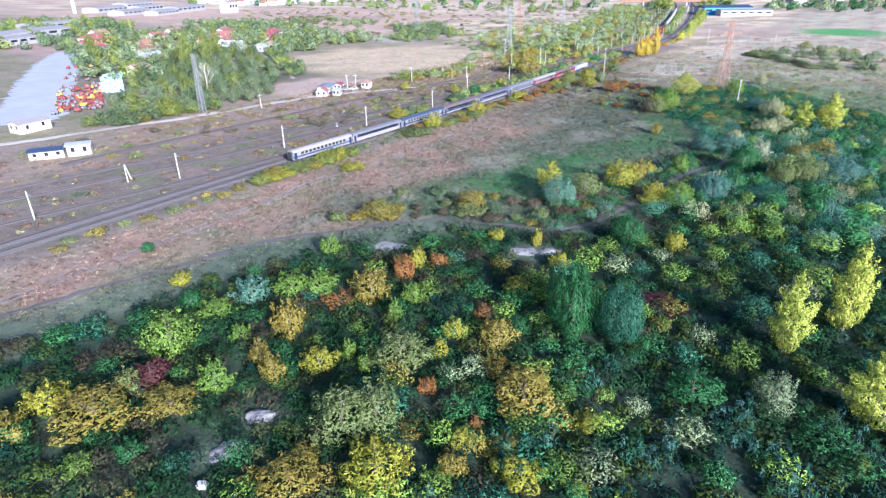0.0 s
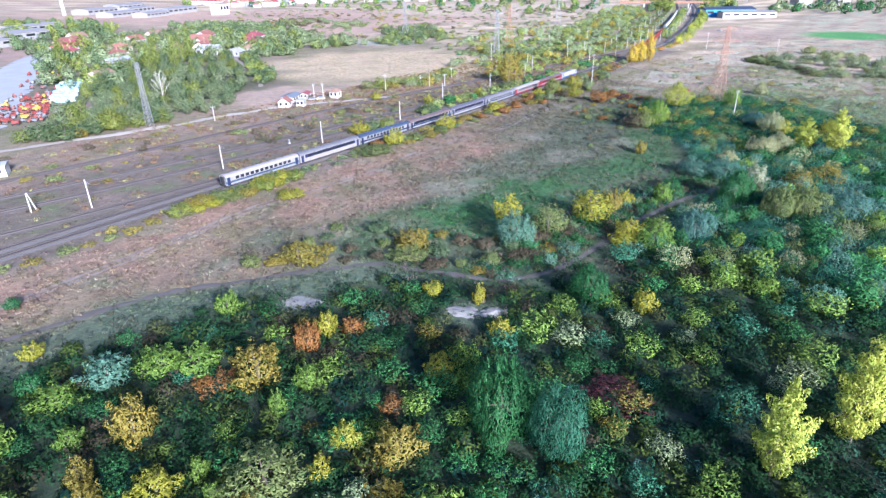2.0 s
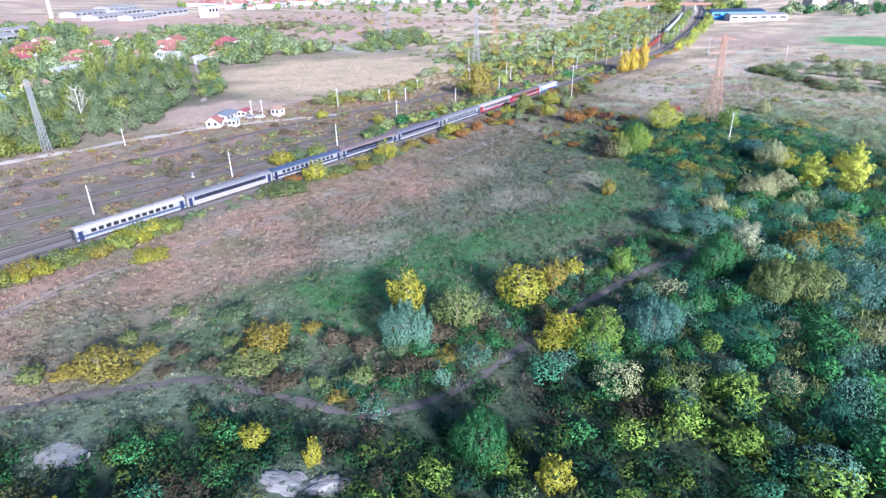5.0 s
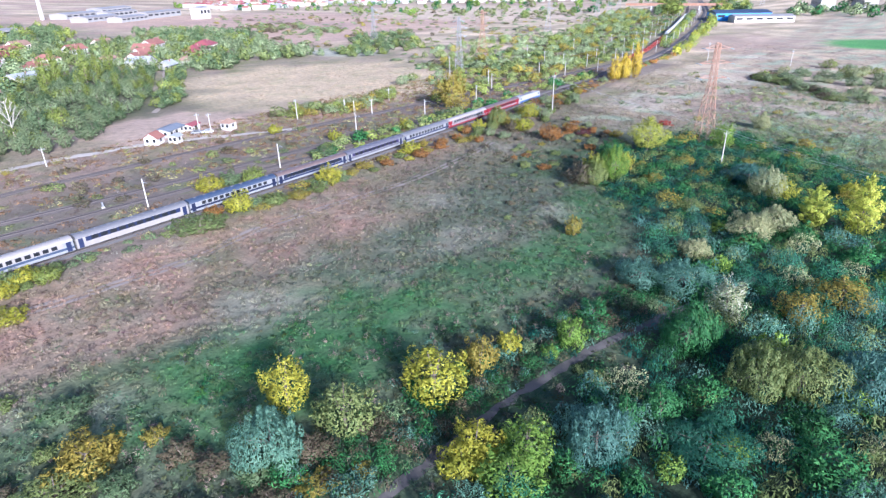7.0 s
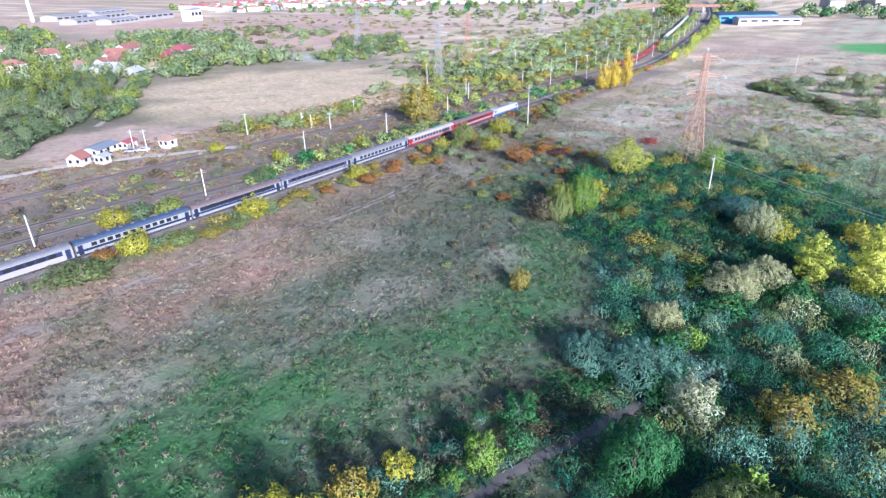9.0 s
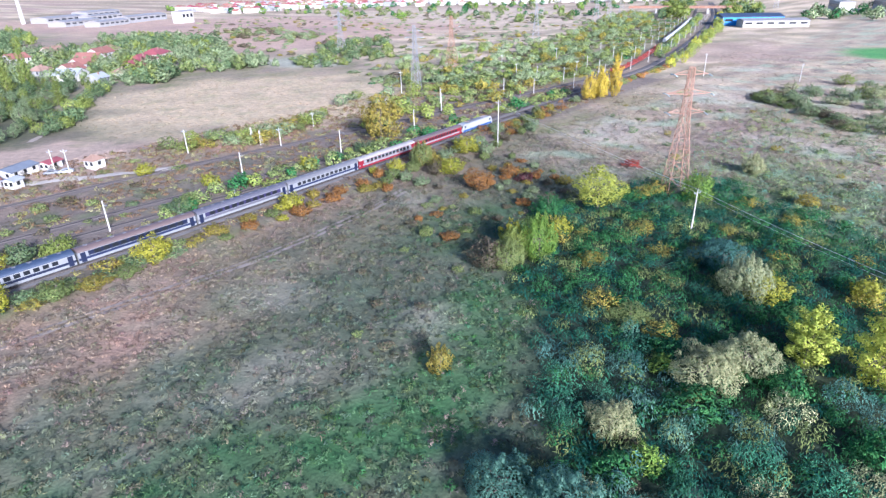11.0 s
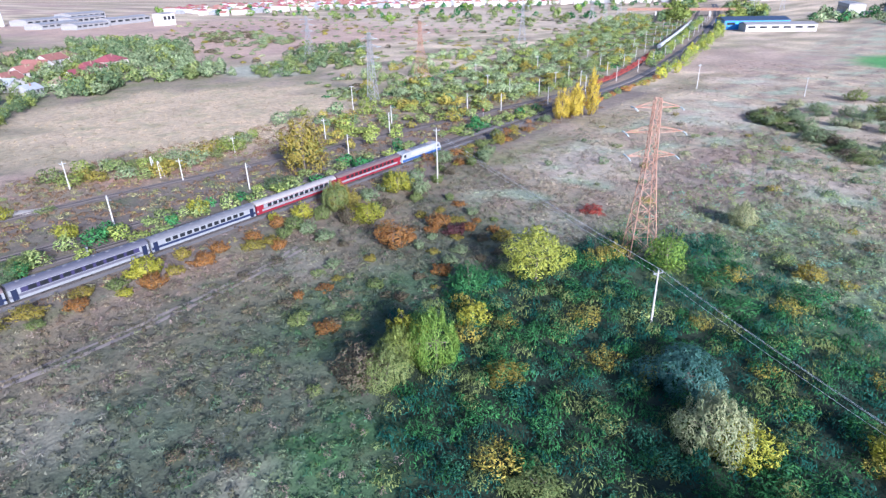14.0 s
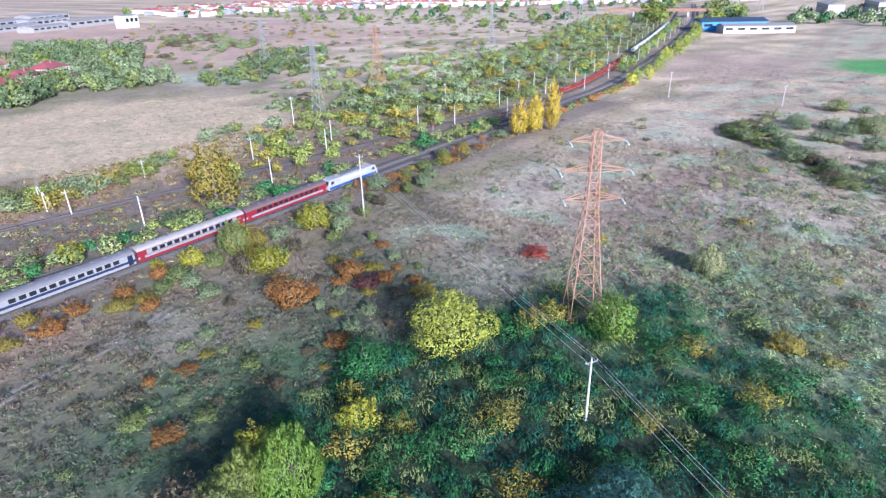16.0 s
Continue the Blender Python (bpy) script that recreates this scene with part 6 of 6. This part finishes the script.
def meadow_tints(x, y):
    a = blend_tints(x, y, ["moss", "brown", "olive", "green", "brown", "moss", "brown", "green"], 3, 22)
    g = ground_tint(x, y)
    return np.where(rng.random((len(x), 1)) < 0.6, g * rng.uniform(0.7, 1.3, (len(x), 1)), 0.5 * a + 0.5 * g)


mounds("meadow_weeds", "low green and brown weeds of the meadow", -130, 40, 80, 440, 1.6, lambda x, y: open_land(x, y) * ease(-0.35, 0.35, drift(x, y, 16, 2) + 0.4 * ease(190, 240, y)), (0.5, 1.1), (0.25, 0.9), 20, (0.46, 0.17), lambda x, y: meadow_tints(x, y) * 1.1, 1)
def path_side(x, y):
    d = x - np.interp(y, PATH_Y, PATH_X)
    return ease(-20, -5, d + 4 * drift(x, y, 15, 1)) * (d < -1.0) * ease(108, 122, y) * (1 - ease(215, 235, y))


mounds("path_side_weeds", "tall dark green and withered weeds beside the path", -110, -30, 104, 236, 1.7, path_side, (0.8, 1.5), (0.6, 1.6), 46, (0.5, 0.14), lambda x, y: blend_tints(x, y, ["green", "brown", "moss", "green", "brown", "dark", "silver", "green"], 1, 14) * 0.8, 2)
mounds("rough_grass", "rough dry grass and weeds of the meadow", -135, 40, 0, 340, 1.08, lambda x, y: open_land(x, y) * 0.9, (0.4, 0.9), (0.15, 0.9), 20, (0.48, 0.13), grass_tints, 1)
mounds("rough_grass", "rough dry grass on the railway land", -236, -135, 20, 340, 1.6, lambda x, y: open_land(x, y) * 0.8, (0.6, 1.2), (0.12, 0.6), 9, (0.65, 0.18), grass_tints, 1)
mounds("rough_grass", "rough dry grass of the far plain", -140, 60, 340, 620, 2.4, lambda x, y: open_land(x, y) * 0.7, (0.8, 1.5), (0.15, 0.5), 8, (0.9, 0.25), grass_tints, 1)
mounds("dry_weed_stalks", "withered rosy-brown weed stalks in the meadow", -135, 20, 100, 440, 1.7, lambda x, y: open_land(x, y) * ease(-0.25, 0.3, drift(x, y, 40, 2)) * ease(-0.3, 0.4, drift(x, y, 11, 0)), (0.3, 0.7), (0.6, 1.4), 24, (0.42, 0.1), lambda x, y: np.array((0.25, 0.185, 0.15)) * rng.uniform(0.6, 1.15, (len(x), 1)) + np.array((0.0, 0.02, 0.0)) * rng.random((len(x), 1)), 1)
mounds("field_stubble", "straw-coloured tufts of the dry field", -365, -205, 238, 402, 2.6, lambda x, y: blob(x, y, -282, 322, 82, 78, 0.22) * 0.8, (0.7, 1.4), (0.15, 0.5), 8, (0.9, 0.3), lambda x, y: ground_tint(x, y) * rng.uniform(0.7, 1.1, (len(x), 1)), 1)
mounds("plain_weeds", "low green, olive and withered weeds north of the thicket", -78, 48, 284, 430, 2.0, lambda x, y: (1 - thicket(x, y)) * ease(-0.6, 0.3, drift(x, y, 26, 1) + 0.7 * (1 - ease(310, 380, y))), (0.8, 1.7), (0.5, 1.4), 34, (0.5, 0.17), lambda x, y: blend_tints(x, y, ["moss", "olive", "brown", "sage", "moss", "silver", "brown", "olive"], 2, 24) * 1.35, 1)


# ---- small things ----
def heap_of_earth(x, y, rx, ry, h, turn, label):
    """A low uneven heap of earth and rubble."""
    bm = bmesh.new()
    bmesh.ops.create_icosphere(bm, subdivisions=4, radius=1)
    for v in bm.verts:
        n = noise.noise(v.co * 1.7 + Vector((x, y, 0))) * 0.35 + noise.noise(v.co * 5 + Vector((y, x, 0))) * 0.12
        v.co = Vector((v.co.x * rx * (1 + n), v.co.y * ry * (1 + n), max(-0.3, v.co.z * h * (1 + n))))
    ob = tagged(part("earth_mound", bm, M["heap"], None), label, "earth mound")
    ob.matrix_world = pose(x, y, gz(x, y) - 0.05, 0, 0, turn)
    return ob


M["heap"] = surface("pale_earth", [(0.17, 0.16, 0.145), (0.3, 0.29, 0.265)], 0.5, 0.95, relief=0.6, fine=4)
heap_of_earth(-53.5, 99, 3.6, 1.7, 0.55, 20, "pale heap of earth and rubble in the scrub")
heap_of_earth(-49.5, 101.5, 2.4, 1.5, 0.7, 50, "pale heap of earth and rubble in the scrub")
heap_of_earth(-80, 84.5, 4.2, 2.2, 0.25, 35, "flat spread of pale earth")
heap_of_earth(-56.0, 27.5, 1.5, 2.4, 0.5, 10, "patch of pale bare earth among bushes")
heap_of_earth(-57.2, 34.0, 2.0, 1.3, 0.9, 30, "grey rubble heap among bushes")
box_bm = boxed(-0.55, -0.4, 0, 0.55, 0.4, 0.8, 0.05)
crate = tagged(part("dumped_fridge", box_bm, M["wall_white"], None), "dumped white fridge lying among the bushes", "fridge")
crate.matrix_world = pose(-53.0, 22.5, gz(-53.0, 22.5) - 0.03, 0, 0, 35)


def bare_tree(x, y, h):
    """A leafless pale tree: trunk, limbs and twigs."""
    r = random.Random(3)
    root = thing("bare_tree", "leafless pale dead tree beside the mast", "tree")
    part("trunk", tube([(0, 0, -0.3), (0.1, 0, h * 0.3), (0.0, 0.15, h * 0.55), (0.2, 0.1, h * 0.95)], 0.16, 6), M["dead"], root)
    for i in range(16):
        z = h * (0.22 + 0.045 * i)
        a = i * 2.4
        l = h * (0.5 - 0.022 * i)
        tip = Vector((math.cos(a) * l * 0.7, math.sin(a) * l * 0.7, z + l * 0.75))
        mid = Vector((math.cos(a) * l * 0.3, math.sin(a) * l * 0.3, z + l * 0.22))
        b = part("branch", tube([(0.05, 0.05, z), mid, tip], 0.06, 5), M["dead"], root)
        for j in range(5):
            s = mid.lerp(tip, 0.2 + 0.18 * j)
            e = s + Vector((r.uniform(-1, 1), r.uniform(-1, 1), r.uniform(0.4, 1.4))) * 1.1
            part("twig", tube([s, (s + e) / 2 + Vector((0, 0, 0.1)), e], 0.03, 4), M["dead"], b)
    root.matrix_world = pose(x, y, gz(x, y))


M["dead"] = surface("bleached_wood", [(0.4, 0.36, 0.3), (0.55, 0.5, 0.43)], 2, 0.9)
bare_tree(-275.0, 168.0, 14.5)


def signal(x, y, h, key, label):
    root = thing("railway_signal", label, "railway signal")
    bm = bmesh.new()
    rod(bm, (0, 0, -0.2), (0, 0, h), 0.09, n=8)
    part("post", bm, M["galv"], root)
    part("head", boxed(-0.3, -0.2, h - 1.1, 0.3, 0.2, h, 0.05), M[key], root)
    part("base", boxed(-0.35, -0.35, -0.2, 0.35, 0.35, 0.35), M["concrete"], root)
    root.matrix_world = pose(x, y, 0)


signal(-168, 388, 4.6, "wagon_red", "tall red railway signal beside the siding")
signal(-169.3, 155, 1.6, "white", "small white dwarf signal beside the siding")
signal(-159, 236, 1.6, "white", "small white dwarf signal beside the tracks")
